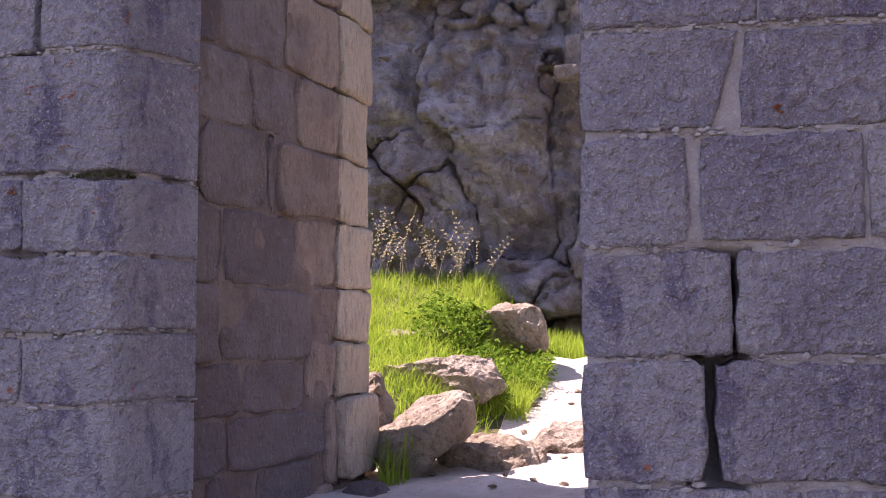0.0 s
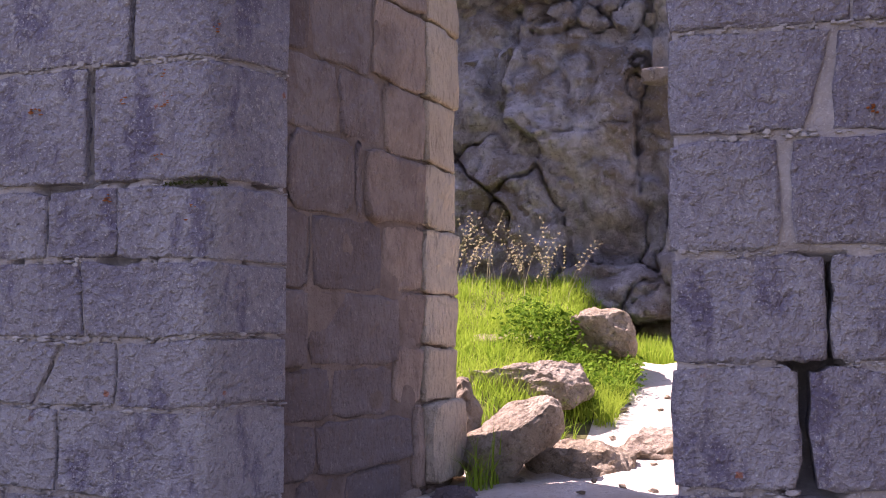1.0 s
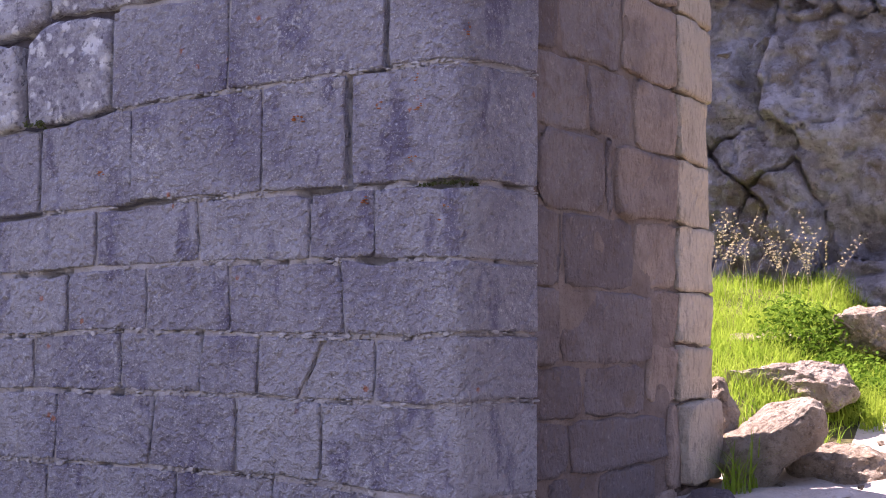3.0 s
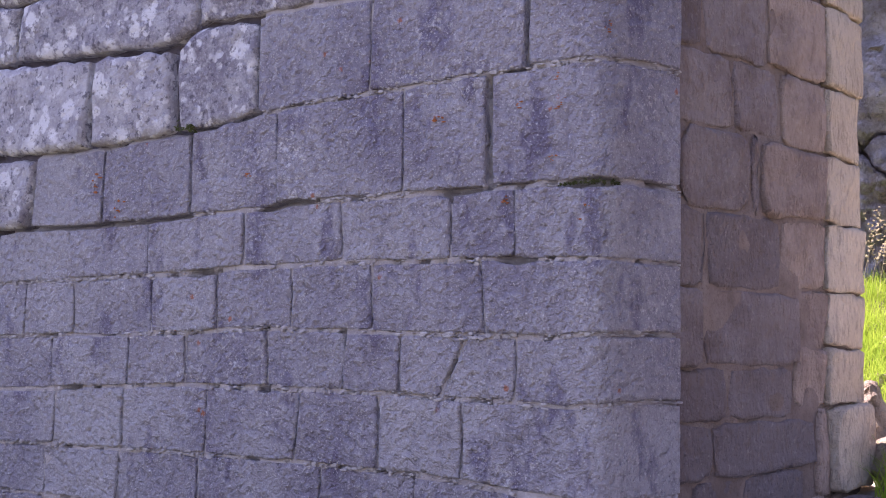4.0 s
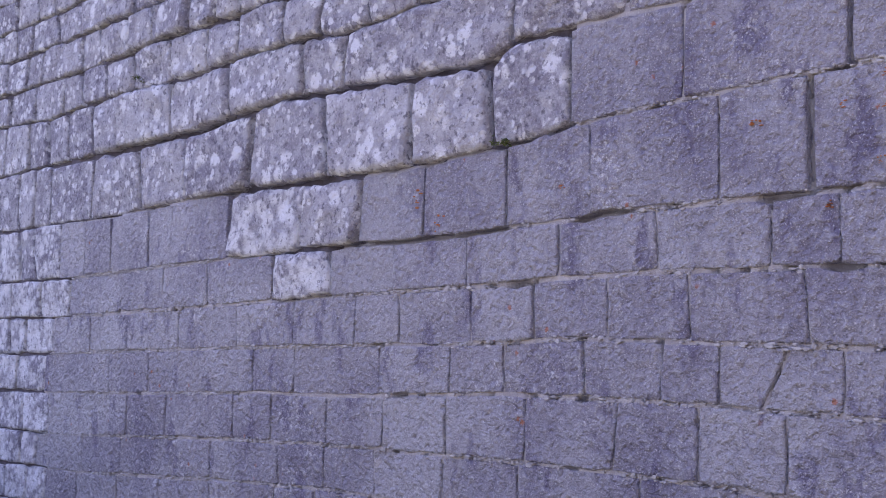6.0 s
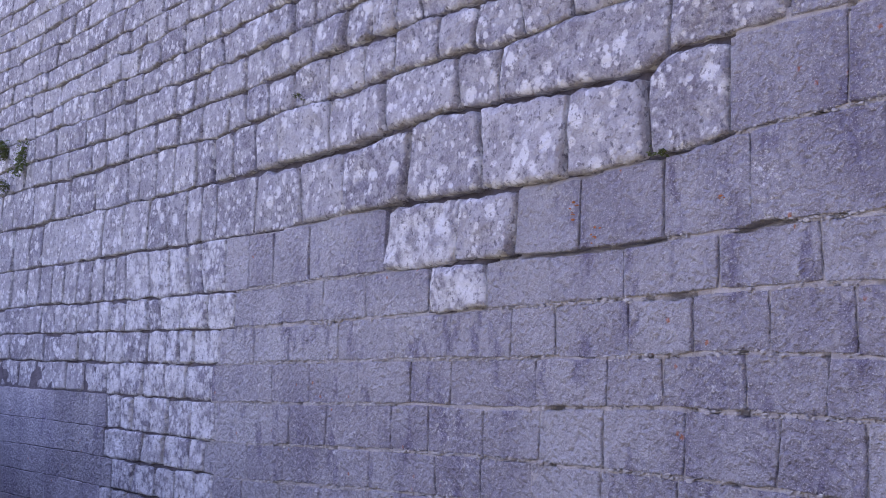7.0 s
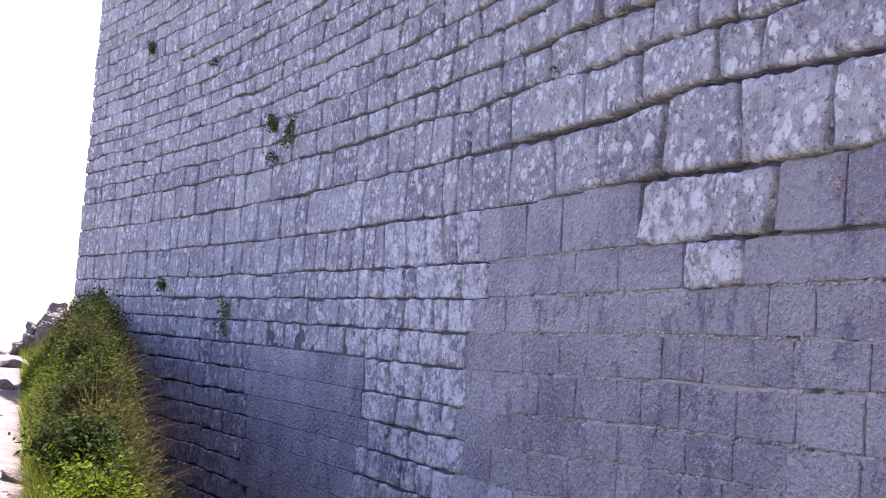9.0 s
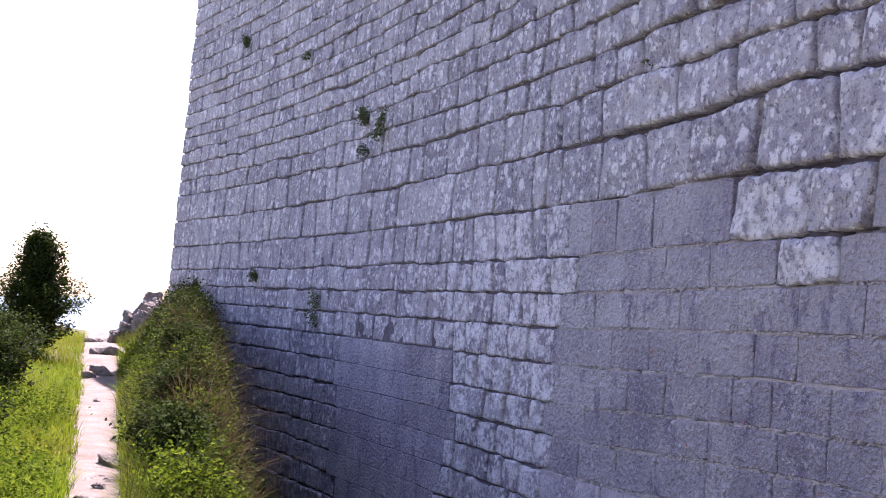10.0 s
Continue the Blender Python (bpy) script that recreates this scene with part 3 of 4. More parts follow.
def build_crumbs():
    """Broken lime pointing left in the beds of the tooled courses."""
    rng = np.random.default_rng(71)
    verts, faces = [], []
    for k, c in enumerate(COURSES):
        if not 0.3 < c < 3.0:
            continue
        s = LEFT_TO
        while s > -11.0:
            s -= rng.exponential(0.011 if wob(s * 1.7, c * 5, 2) > -0.12 else 0.07)
            z = LINES[k](s)
            if gape(c, s) > 0.002 or is_rough(s, z - 0.05) or is_rough(s, z + 0.05):
                continue
            x, y, nx, ny = (float(q) for q in left_plan(s))
            o = 0.006 + 0.006 * rng.random()
            lump((x + nx * o, y + ny * o, z + rng.normal(0, 0.009)), (nx, ny), rng.choice((0.007, 0.011, 0.016, 0.026, 0.036), p=(0.3, 0.3, 0.22, 0.12, 0.06)), rng, verts, faces)
    thing("mortar_crumbs", mesh_of("mortar_crumbs", battered(verts), faces, [CRUMB], False), kind="stuff", parent=wall_left)
    verts, faces = [], []
    for c in (1.06, 1.515, 1.92, 2.34, 2.73):
        s = -0.24
        while s < 1.1:
            s += rng.exponential(0.011 if wob(s * 2.3, c * 5, 6) > -0.15 else 0.06)
            if c in (1.515, 1.06) and 0.14 < s < 0.33:
                continue
            x, y, nx, ny = (float(q) for q in right_plan(s))
            lump((x + nx * 0.009, y + ny * 0.009, pier_bed(c, s) + rng.normal(0, 0.008)), (nx, ny), rng.choice((0.007, 0.011, 0.016, 0.026, 0.04), p=(0.3, 0.3, 0.22, 0.12, 0.06)), rng, verts, faces)
    thing("mortar_crumbs", mesh_of("mortar_crumbs", verts, faces, [CRUMB], False), kind="stuff", parent=wall_right)


def build_rust_lichens():
    """Small rust-red lichens that grow on the tooled blocks."""
    rng = np.random.default_rng(9)
    for s, z, d in ((-2.3, 2.69, 0.03), (-2.49, 2.588, 0.035), (-2.29, 2.564, 0.035), (-2.09, 2.875, 0.03), (-2.91, 2.552, 0.045), (-4.02, 2.386, 0.045),
                    (-4.92, 2.267, 0.055), (-5.09, 2.40, 0.06), (-2.18, 2.14, 0.03), (-2.21, 2.095, 0.03), (-2.56, 2.182, 0.03), (-2.33, 2.359, 0.03), (0.44, 2.43, 0.04)):
        plan = right_plan if s > 0 else left_plan
        verts, faces = [], []
        for _ in range(7):
            x, y, nx, ny = (float(q) for q in plan(s + rng.normal(0, d * 0.33)))
            lump((x + nx * 0.012, y + ny * 0.012, z + rng.normal(0, d * 0.4)), (nx, ny), d * rng.uniform(0.2, 0.5), rng, verts, faces)
        thing("lichen", mesh_of("lichen", verts, faces, [RUST], False), "small rust-red lichen on a tooled block", "lichen", "stuff")


def build_jamb():
    rng = np.random.default_rng(33)

    def bed(z, p):
        return lambda s: z + 0.02 * wob(s * 2.1, p * 3.3) + 0.012 * wob(s * 7, p * 3.3)

    def lay(a, b, z0, z1, mat, out=0.006, round_in=0.02):
        v, f = stone(jamb_plan, a, b, bed(z0, z0 * 9), bed(z1, z1 * 9), 0.007, 0.012, out + rng.uniform(-0.010, 0.012), 0.022, 0.07, 8, 4, rng, round_in, 0.014, tuple(rng.normal(0, 0.02, 2)))
        thing("jamb_stone", mesh_of("jamb_stone", v, f, [mat]), parent=wall_left)

    # the inner two stones of each course: bed heights, and where the second one begins
    beds = (0.40, 0.83, 1.27, 1.57, 1.865, 2.21, 2.56, 2.92, 3.35, 3.75)
    starts = (1.15, 1.26, 1.07, 1.14, 0.95, 0.77, 0.95, 0.84, 0.9)
    for k, a in enumerate(starts):
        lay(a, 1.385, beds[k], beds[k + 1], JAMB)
        # The end stones' paler tone includes the light from the yard.
        lay(1.385, JAMB_TO - (0.16 if k == 2 else 0.06), beds[k], beds[k + 1], LIT_BUFF if k > 0 else JAMB, 0.055 if k == 1 else 0.008 if k != 3 else 0.016, 0.03 if k == 1 else 0.012)

    # the outer stones: low and high bed, and the joints between
    for z0, z1, *cuts in ((0.35, 0.66, 0.0, 0.5), (0.66, 0.98, 0.0, 0.2, 0.62), (0.98, 1.22, 0.0, 0.36), (1.22, 1.48, 0.0, 0.49), (1.48, 1.83, 0.0, 0.30), (1.83, 2.19, 0.0, 0.32),
                          (2.19, 2.58, 0.10, 0.68), (2.58, 2.91, 0.0, 0.54), (2.91, 3.32, 0.0, 0.29), (3.32, 3.75, 0.0, 0.5)):
        mid = (z0 + z1) / 2
        end = starts[sum(q <= mid for q in beds) - 1]
        for a, b in zip(cuts, cuts[1:] + [end]):
            lay(a, b - 0.01, z0, z1, DIM_GRIMY, 0.004, 0.07 if a == 0.10 else 0.025)
    ss, zz = np.arange(0, JAMB_TO, 0.05), np.arange(0.2, 4, 0.08)
    S, Z = np.meshgrid(ss, zz)
    O = np.array([[min(-0.002, -0.010 + 0.018 * wob(s * 5, z * 5, 4)) - 0.02 * (s > 1.3) for s in ss] for z in zz])
    x, y, nx, ny = jamb_plan(S)
    w = len(ss)
    f = [(j * w + i, j * w + i + 1, (j + 1) * w + i + 1, (j + 1) * w + i) for j in range(len(zz) - 1) for i in range(w - 1)]
    thing("jamb_mortar", mesh_of("jamb_mortar", np.stack([x + nx * O, y + ny * O, Z], -1).reshape(-1, 3), f, [JAMB_MORTAR]), parent=wall_left)


# Right of the gate.
wall_right = thing("wall_right", mesh_of("wall_right", *prism([(-0.20, 4.585), (0.06, 4.585), (0.08, 4.95), (0.36, 4.95), (0.38, 4.585), (9, 4.56), (9, 5.5), (-0.18, 5.5)], -1.0, 4.3), [CORE], False),
                   "gate pier of large tooled grey limestone blocks", "wall", "structure")


def pier_bed(z, s):
    return z + 0.008 * s + 0.008 * wob(s * 1.7, z * 7, 8) + 0.004 * wob(s * 7, z * 7, 8)


def build_right_wall():
    rng = np.random.default_rng(44)
    zs = [-0.6, -0.2, 0.2, 0.62, 1.06, 1.515, 1.92, 2.34, 2.73, 3.15, 3.55, 3.95]
    joints = {0.62: (0.5,), 1.06: (0.19, 1.0), 1.515: (0.275, 1.05), 1.92: (0.135, 0.74, 1.4), 2.34: (0.285, 1.1), 2.73: (0.38, 1.2)}
    wide = {1.06: 0.030, 1.515: 0.012, 1.92: 0.034, 2.34: 0.045}
    lean = {2.34: (0.10, 0.03), 1.06: (0.015, -0.02), 1.515: (-0.01, 0.012)}
    for k in range(len(zs) - 1):
        def low(s, z=zs[k]):
            return pier_bed(z, s)

        def high(s, z=zs[k + 1]):
            return pier_bed(z, s)

        stops = [-0.28, *joints.get(zs[k], (rng.uniform(0.2, 0.6),))]
        while stops[-1] < 3.2:
            stops.append(stops[-1] + rng.uniform(0.5, 0.95))
        for i, (a, b) in enumerate(zip(stops, stops[1:])):
            w = wide.get(zs[k], 0.0)
            a2, b2 = a + (w / 2 if i == 1 else 0), b - (w / 2 if i == 0 else 0)
            tilt = lean.get(zs[k], (0.0, 0.0))
            v, f = stone(right_plan, a2, b2, low, high, 0.006, 0.010, 0.011 + rng.uniform(-0.003, 0.006), 0.007, 0.085 if zs[k] not in (1.06, 1.515) else 0.28, 14, 6, rng, 0.010,
                         0.022 if zs[k] in (1.06, 1.515) and i < 2 else 0.010, (0.0, tilt[0]) if i == 0 else (tilt[1], 0.0), chip_first=i > 0, bed=0.016)
            thing("block", mesh_of("block", v, f, [DRESSED]), parent=wall_right)
    ss, zz = np.arange(-0.26, 3.4, 0.05), np.arange(-0.6, 4, 0.06)
    S, Z = np.meshgrid(ss, zz)
    O = np.array([[-0.30 if (0.12 < s < 0.32 and 1.07 + 0.015 * s < z < 1.90) else min(-0.001, -0.003 + 0.006 * wob(s * 7, z * 7, 4)) for s in ss] for z in zz])
    x, y, nx, ny = right_plan(S)
    w = len(ss)
    f = [(j * w + i, j * w + i + 1, (j + 1) * w + i + 1, (j + 1) * w + i) for j in range(len(zz) - 1) for i in range(w - 1)]
    thing("mortar", mesh_of("mortar", np.stack([x + nx * O, y + ny * O, Z], -1).reshape(-1, 3), f, [MORTAR]), parent=wall_right)


# Added out of view: keeps sky light from the right off jamb and pier.
thing("sky_block_flank", mesh_of("sky_block_flank", *prism([(3.3, 4.6), (3.9, -3.5), (5.2, -3.5), (5.0, 4.6)], -1.0, 7.5), [CORE], False),
      "unseen added flank wall that blocks sky light from the right", "wall", "structure")


# ---- rocks ----
def rock(name, at, size, turn, seed, mat, label="", category="boulder", cuts=2, points=16, rough=0.05, group="", kind="", box=0.0, parent=None):
    """A faceted stone: the hull of scattered points, cut finer and roughened."""
    rng = random.Random(seed)
    bm = bmesh.new()
    for _ in range(points):
        v = Vector((rng.gauss(0, 1), rng.gauss(0, 1), rng.gauss(0, 1))).normalized()
        if box:
            m = max(abs(c) for c in v)
            v = v.lerp(v / m, box)
        v *= rng.uniform(0.85, 1.05)
        bm.verts.new((v.x * size[0] / 2, v.y * size[1] / 2, v.z * size[2] / 2))
    hull = bmesh.ops.convex_hull(bm, input=bm.verts[:])
    bmesh.ops.delete(bm, geom=[g for g in hull["geom_interior"] if isinstance(g, bmesh.types.BMVert)], context="VERTS")
    bmesh.ops.triangulate(bm, faces=bm.faces[:])
    big = max(size)
    bmesh.ops.bevel(bm, geom=bm.edges[:], offset=0.015 * big, segments=1, affect="EDGES", clamp_overlap=True)
    bmesh.ops.triangulate(bm, faces=bm.faces[:])
    for _ in range(cuts):
        long = [e for e in bm.edges if e.calc_length() > big * 0.055]
        bmesh.ops.subdivide_edges(bm, edges=long, cuts=1)
        bmesh.ops.triangulate(bm, faces=bm.faces[:])
    bm.normal_update()
    f = 3.2 / big
    for v in bm.verts:
        p = v.co
        o = noise.noise((p * f) + Vector((seed, 0, 0))) + 0.55 * noise.noise((p * f * 2.7) + Vector((0, seed, 0))) + 0.3 * noise.noise((p * f * 6.5) + Vector((0, 0, seed))) - 0.7 * abs(noise.noise((p * f * 3.9) + Vector((seed, seed, 0))))
        v.co = p + v.normal * o * rough * big
    me = bpy.data.meshes.new(name)
    bm.to_mesh(me)
    bm.free()
    me.materials.append(mat)
    ob = thing(name, me, label, category, kind, group, parent)
    ob.matrix_world = pose(*at, *turn)
    return ob


def build_yard_rocks():
    rock("boulder", (-1.33, 6.90, 1.05), (0.70, 0.40, 0.28), (14, -38, 14), 3, BOULDER, "tilted squared slab of tan limestone beside the path", box=0.96, points=46, cuts=4, rough=0.042)
    rock("boulder", (-0.95, 7.15, 0.87), (0.66, 0.46, 0.30), (6, 6, -4), 5, BOULDER, "low flat-topped tan stone on the path's edge", box=0.85, points=30, cuts=4, rough=0.055)
    rock("boulder", (-0.50, 7.65, 0.90), (0.80, 0.9, 0.36), (0, -6, 20), 8, BOULDER, "broken pale rock step in the trodden path", box=0.7, points=26, cuts=4, rough=0.075)
    rock("boulder", (-1.50, 8.35, 1.28), (0.86, 0.6, 0.34), (0, -7, 10), 12, BOULDER, "flat-topped limestone ledge under the grass", box=0.93, points=40, cuts=4, rough=0.045)
    rock("boulder", (-1.86, 9.6, 1.60), (0.62, 0.4, 0.13), (0, 0, 5), 14, BOULDER, "flat pale stone lying in the grass", box=0.8)
    rock("boulder", (-1.17, 10.0, 1.64), (0.60, 0.5, 0.46), (0, 8, 10), 5, BOULDER, "squat brown boulder in the grass", box=0.85, points=30, cuts=4, rough=0.05)
    rock("boulder", (-1.50, 6.30, 0.72), (0.36, 0.34, 0.26), (0, 10, 20), 23, DIM_GRIMY, "dark rounded stone at the foot of the gate jamb", box=0.4)
    rock("boulder", (-1.66, 7.10, 1.10), (0.26, 0.3, 0.66), (0, 4, 0), 27, BOULDER, "upright stone against the end of the jamb", box=0.6)
    # the cliff: leaning slabs split by dark clefts. Centre x, z; size; how far out; lean across and up
    slabs = [
        (-1.78, 4.42, 1.05, 0.95, 0.30, 0.05, 0.42), (-1.52, 3.15, 0.95, 1.15, 0.36, 0.12, -0.22), (-2.95, 4.55, 0.72, 1.15, 0.10, 0.15, 0.16),
        (-2.60, 3.60, 0.62, 0.50, 0.34, -0.10, 0.45), (-2.98, 3.05, 0.38, 0.72, 0.42, -0.30, 0.10), (-2.16, 2.90, 0.50, 0.76, 0.52, 0.25, 0.22),
        (-2.62, 2.60, 0.48, 0.52, 0.60, -0.20, 0.30), (-0.88, 3.45, 0.42, 1.5, 0.30, -0.45, 0.15), (-1.34, 2.28, 0.64, 0.32, 0.72, 0.10, 0.55),
        (-0.72, 2.72, 0.34, 0.70, 0.75, -0.50, 0.40), (-0.98, 2.10, 0.30, 0.26, 0.85, 0.2, 0.4), (-3.5, 3.4, 0.5, 1.0, 0.3, 0.1, 0.2), (-0.2, 3.2, 0.5, 1.2, 0.6, -0.2, 0.2),
    ]
    srng = random.Random(8)
    for i in range(60):
        x, z = srng.uniform(-3.6, 0.2), srng.uniform(4.3, 6.4)
        if (-2.35 < x < -1.25 and z < 5.0) or (x < -2.35 and z < 5.35):
            continue
        d = srng.uniform(0.12, 0.30)
        slabs.append((x, z, d, d * srng.uniform(0.6, 1.0), srng.uniform(0.02, 0.25), srng.uniform(-0.4, 0.4), srng.uniform(-0.1, 0.7)))
    sl = np.array(slabs)

    def face(x, z):
        wx, wz = x + 0.13 * wob(x, z, 1, 1.9) + 0.05 * wob(x, z, 1, 6), z + 0.13 * wob(x, z, 7, 1.9) + 0.05 * wob(x, z, 7, 6)
        dx, dz = wx - sl[:, 0], wz - sl[:, 1]
        d = np.hypot(dx / sl[:, 2], dz / sl[:, 3])
        o = np.argsort(d)[:2]
        a, b = d[o]
        k = sl[o[0]]
        y = 13.15 - k[4] + k[5] * dx[o[0]] + k[6] * dz[o[0]]
        gap = (b - a) * min(k[2], k[3])
        y += 0.22 * max(0.0, 1 - gap / 0.034) * (0.35 + 0.65 * step(-0.25, 0.25, wob(x, z, 11, 1.6)))
        jag = abs(wob(x, z, 3, 2.6)) + 0.5 * abs(wob(x + 0.4 * z, z, 9, 5.5)) + 0.3 * abs(wob(x, z, 4, 12))
        return y - 0.25 * jag + 0.05 * wob(x, z, 3, 1.2) + 0.012 * wob(x, z, 3, 22)

    def sheet(xs, zs, depth):
        w = len(xs)
        v = [(x, depth(x, z), z) for z in zs for x in xs]
        return v, [(j * w + i, j * w + i + 1, (j + 1) * w + i + 1, (j + 1) * w + i) for j in range(len(zs) - 1) for i in range(w - 1)]

    prng = random.Random(77)
    for i in range(18):
        x, y, d = prng.uniform(-1.35, -0.35), prng.uniform(6.2, 9.4), prng.uniform(0.025, 0.08)
        rock("loose_stone", (x, y, land(x, y) + d * 0.2), (d * 1.4, d, d * 0.7), (0, prng.uniform(-12, 12), prng.uniform(0, 180)), 700 + i, BOULDER, "small loose stone on the trodden yard path", "stone", 1, 14, 0.05, "loose stones on the yard path", box=0.4)
    cliff = thing("cliff", mesh_of("cliff", *sheet(np.arange(-3.7, 0.3, 0.024), np.arange(1.2, 6.6, 0.026), face), [CLIFF]), "grey and brown natural rock cliff split into leaning slabs", "cliff", "structure")
    # Steps forward out of view at left to keep sun off the slabs.
    thing("cliff_mass", mesh_of("cliff_mass", *sheet(np.linspace(-14, 7, 90), np.linspace(0.4, 9, 44), lambda x, z: 13.9 - 0.95 * step(3.4, 4.0, -x) + 0.4 * wob(x, z, 0, 0.8) + 0.2 * wob(x, z, 5, 2.1) + 0.12 * max(0, z - 5)), [CLIFF]), "rough rock mass that continues the cliff, its unseen left part blocks sun", "", parent=cliff)
    rng = random.Random(4)
    for i in range(26):
        x, z = rng.uniform(-3.1, -0.5), rng.uniform(4.6, 6.2)
        if -2.3 < x < -1.35 and z < 5.1:
            continue
        d = rng.uniform(0.12, 0.34)
        rock("rubble_stone", (x, 13.02 + rng.uniform(-0.06, 0.1) + 0.03 * max(0, z - 5), z), (d * 1.3, d, d), (0, rng.uniform(-30, 30), 0), 200 + i, CLIFF, "", "", 1, 10, 0.04, box=0.5, parent=cliff)
    rock("stone_bracket", (-0.86, 12.55, 4.33), (0.34, 0.3, 0.17), (0, 0, 0), 301, CLIFF, "squared pale stone projecting from the cliff", "", 2, 40, 0.025, box=1.0, parent=cliff)
    rock("stone_bracket", (-0.84, 12.6, 4.58), (0.16, 0.2, 0.34), (0, 0, 0), 302, CLIFF, "small upright squared stone on a ledge", "", 2, 40, 0.025, box=1.0, parent=cliff)

# ---- plants ----
def blades(spots, rng, length, width, lean=0.5, seg=3):
    """Bent grass blades that stand on the given spots."""
    verts, faces = [], []
    for x, y, z in spots:
        h = length * rng.uniform(0.45, 1.25)
        a, b = rng.uniform(0, 6.283), rng.uniform(0.1, 1) * lean
        w = width * rng.uniform(0.6, 1.3)
        dx, dy, px, py = math.cos(a), math.sin(a), -math.sin(a), math.cos(a)
        base = len(verts)
        for k in range(seg + 1):
            t = k / seg
            r, up = b * h * t * t, h * t * (1 - 0.35 * b * t)
            ww = w * (1 - t) ** 0.7 / 2 if k < seg else 0.0006
            cx, cy, cz = x + dx * r, y + dy * r, z - 0.01 + up
            verts += [(cx - px * ww, cy - py * ww, cz), (cx + px * ww, cy + py * ww, cz)]
        faces += [(base + 2 * k, base + 2 * k + 1, base + 2 * k + 3, base + 2 * k + 2) for k in range(seg)]
    return verts, faces


def leaves(centres, rng, size, spread, count):
    """Small pointed leaves, scattered in clumps."""
    verts, faces = [], []
    for c in centres:
        for _ in range(count):
            p = Vector((rng.gauss(0, 1), rng.gauss(0, 1), rng.gauss(0, 0.9))) * spread * 0.6 + Vector(c)
            t = Euler((rng.uniform(-1, 1), rng.uniform(-1, 1), rng.uniform(0, 6.28))).to_matrix()
            s = size * rng.uniform(0.6, 1.3)
            base = len(verts)
            for q in ((0, -0.5, 0), (0.28, 0, 0.06), (0, 0.6, 0), (-0.28, 0, 0.06)):
                verts.append(p + t @ (Vector(q) * s))
            faces.append((base, base + 1, base + 2, base + 3))
    return verts, faces


def scatter(rng, n, x0, x1, y0, y1, keep):
    out = []
    while len(out) < n:
        x, y = rng.uniform(x0, x1), rng.uniform(y0, y1)
        if rng.random() < keep(x, y):
            out.append((x, y, land(x, y)))
    return out


def stuff(name, vf, mat, label):
    thing(name, mesh_of(name, *vf, [mat], False), label, "grass" if "grass" in name else "plants", "stuff")


def build_yard_plants():
    rng = random.Random(7)

    def berm(x, y):
        return step(1.02, 1.3, -x) * (0.35 + 0.65 * step(-0.3, 0.3, wob(x, y, 0, 1.6))) * step(7.3, 8.4, y)

    stuff("yard_grass", blades(scatter(rng, 24000, -4.2, -1.0, 7.3, 12.4, berm), rng, 0.19, 0.008, 1.3), FRESH_GRASS, "bright sunlit green grass on the yard's bank")
    stuff("yard_edge_grass", blades(scatter(rng, 2600, -1.3, -0.5, 10.6, 12.2, lambda x, y: 1), rng, 0.26, 0.009, 0.6), FRESH_GRASS, "longer green grass beside the yard path")
    stuff("path_edge_weeds", leaves([(x, y, z + rng.uniform(0.02, 0.17)) for x, y, z in scatter(rng, 240, -1.42, -0.88, 8.3, 9.9, lambda x, y: step(-0.3, 0.2, wob(x, y, 2, 2.2)))], rng, 0.045, 0.08, 12), YARD_WEED, "leafy green weeds along the path's edge")
    stuff("path_edge_grass", blades(scatter(rng, 3000, -1.35, -0.88, 8.2, 10.2, lambda x, y: 1), rng, 0.22, 0.008, 1.1), FRESH_GRASS, "overhanging green grass along the path's edge")
    stuff("boulder_weeds", leaves([(x, y, z + rng.uniform(0.0, 0.26)) for x, y, z in scatter(rng, 120, -1.85, -1.33, 9.2, 9.9, lambda x, y: 1)], rng, 0.045, 0.07, 14), YARD_WEED, "dark leafy weeds in front of the brown boulder")
    stuff("jamb_foot_grass", blades(scatter(rng, 70, -1.52, -1.36, 6.5, 6.75, lambda x, y: 1), rng, 0.34, 0.010, 1.1, 5), FRESH_GRASS, "tuft of long grass at the jamb's foot")
    stuff("slab_grass", blades(scatter(rng, 420, -1.75, -1.4, 7.2, 8.2, lambda x, y: 1), rng, 0.2, 0.008, 1.0, 4), FRESH_GRASS, "long grass between the yard's stones")
    stalks, heads = scatter(rng, 46, -2.75, -1.55, 10.8, 11.8, lambda x, y: 1), []
    v, f = [], []
    for x, y, z in stalks:
        h, a = rng.uniform(0.42, 0.80), rng.uniform(-0.5, 0.5)
        for k in range(7):
            t = 0.62 + 0.38 * k / 6
            heads.append((x + a * h * t * t, y, z + h * t * (1 - 0.12 * abs(a) * t)))
        sv, sf = blades([(x, y, z)], random.Random(int(h * 1e6)), h, 0.004, 0.1)
        b = len(v)
        v += [(q[0] + a * max(0, q[2] - z) ** 2 / h, q[1], q[2]) for q in sv]
        f += [tuple(i + b for i in q) for q in sf]
    hv, hf = leaves(heads, rng, 0.02, 0.010, 5)
    b = len(v)
    stuff("seeding_grass", (v + hv, f + [tuple(i + b for i in q) for q in hf]), STRAW, "tall dry seeding grass stems above the bank")


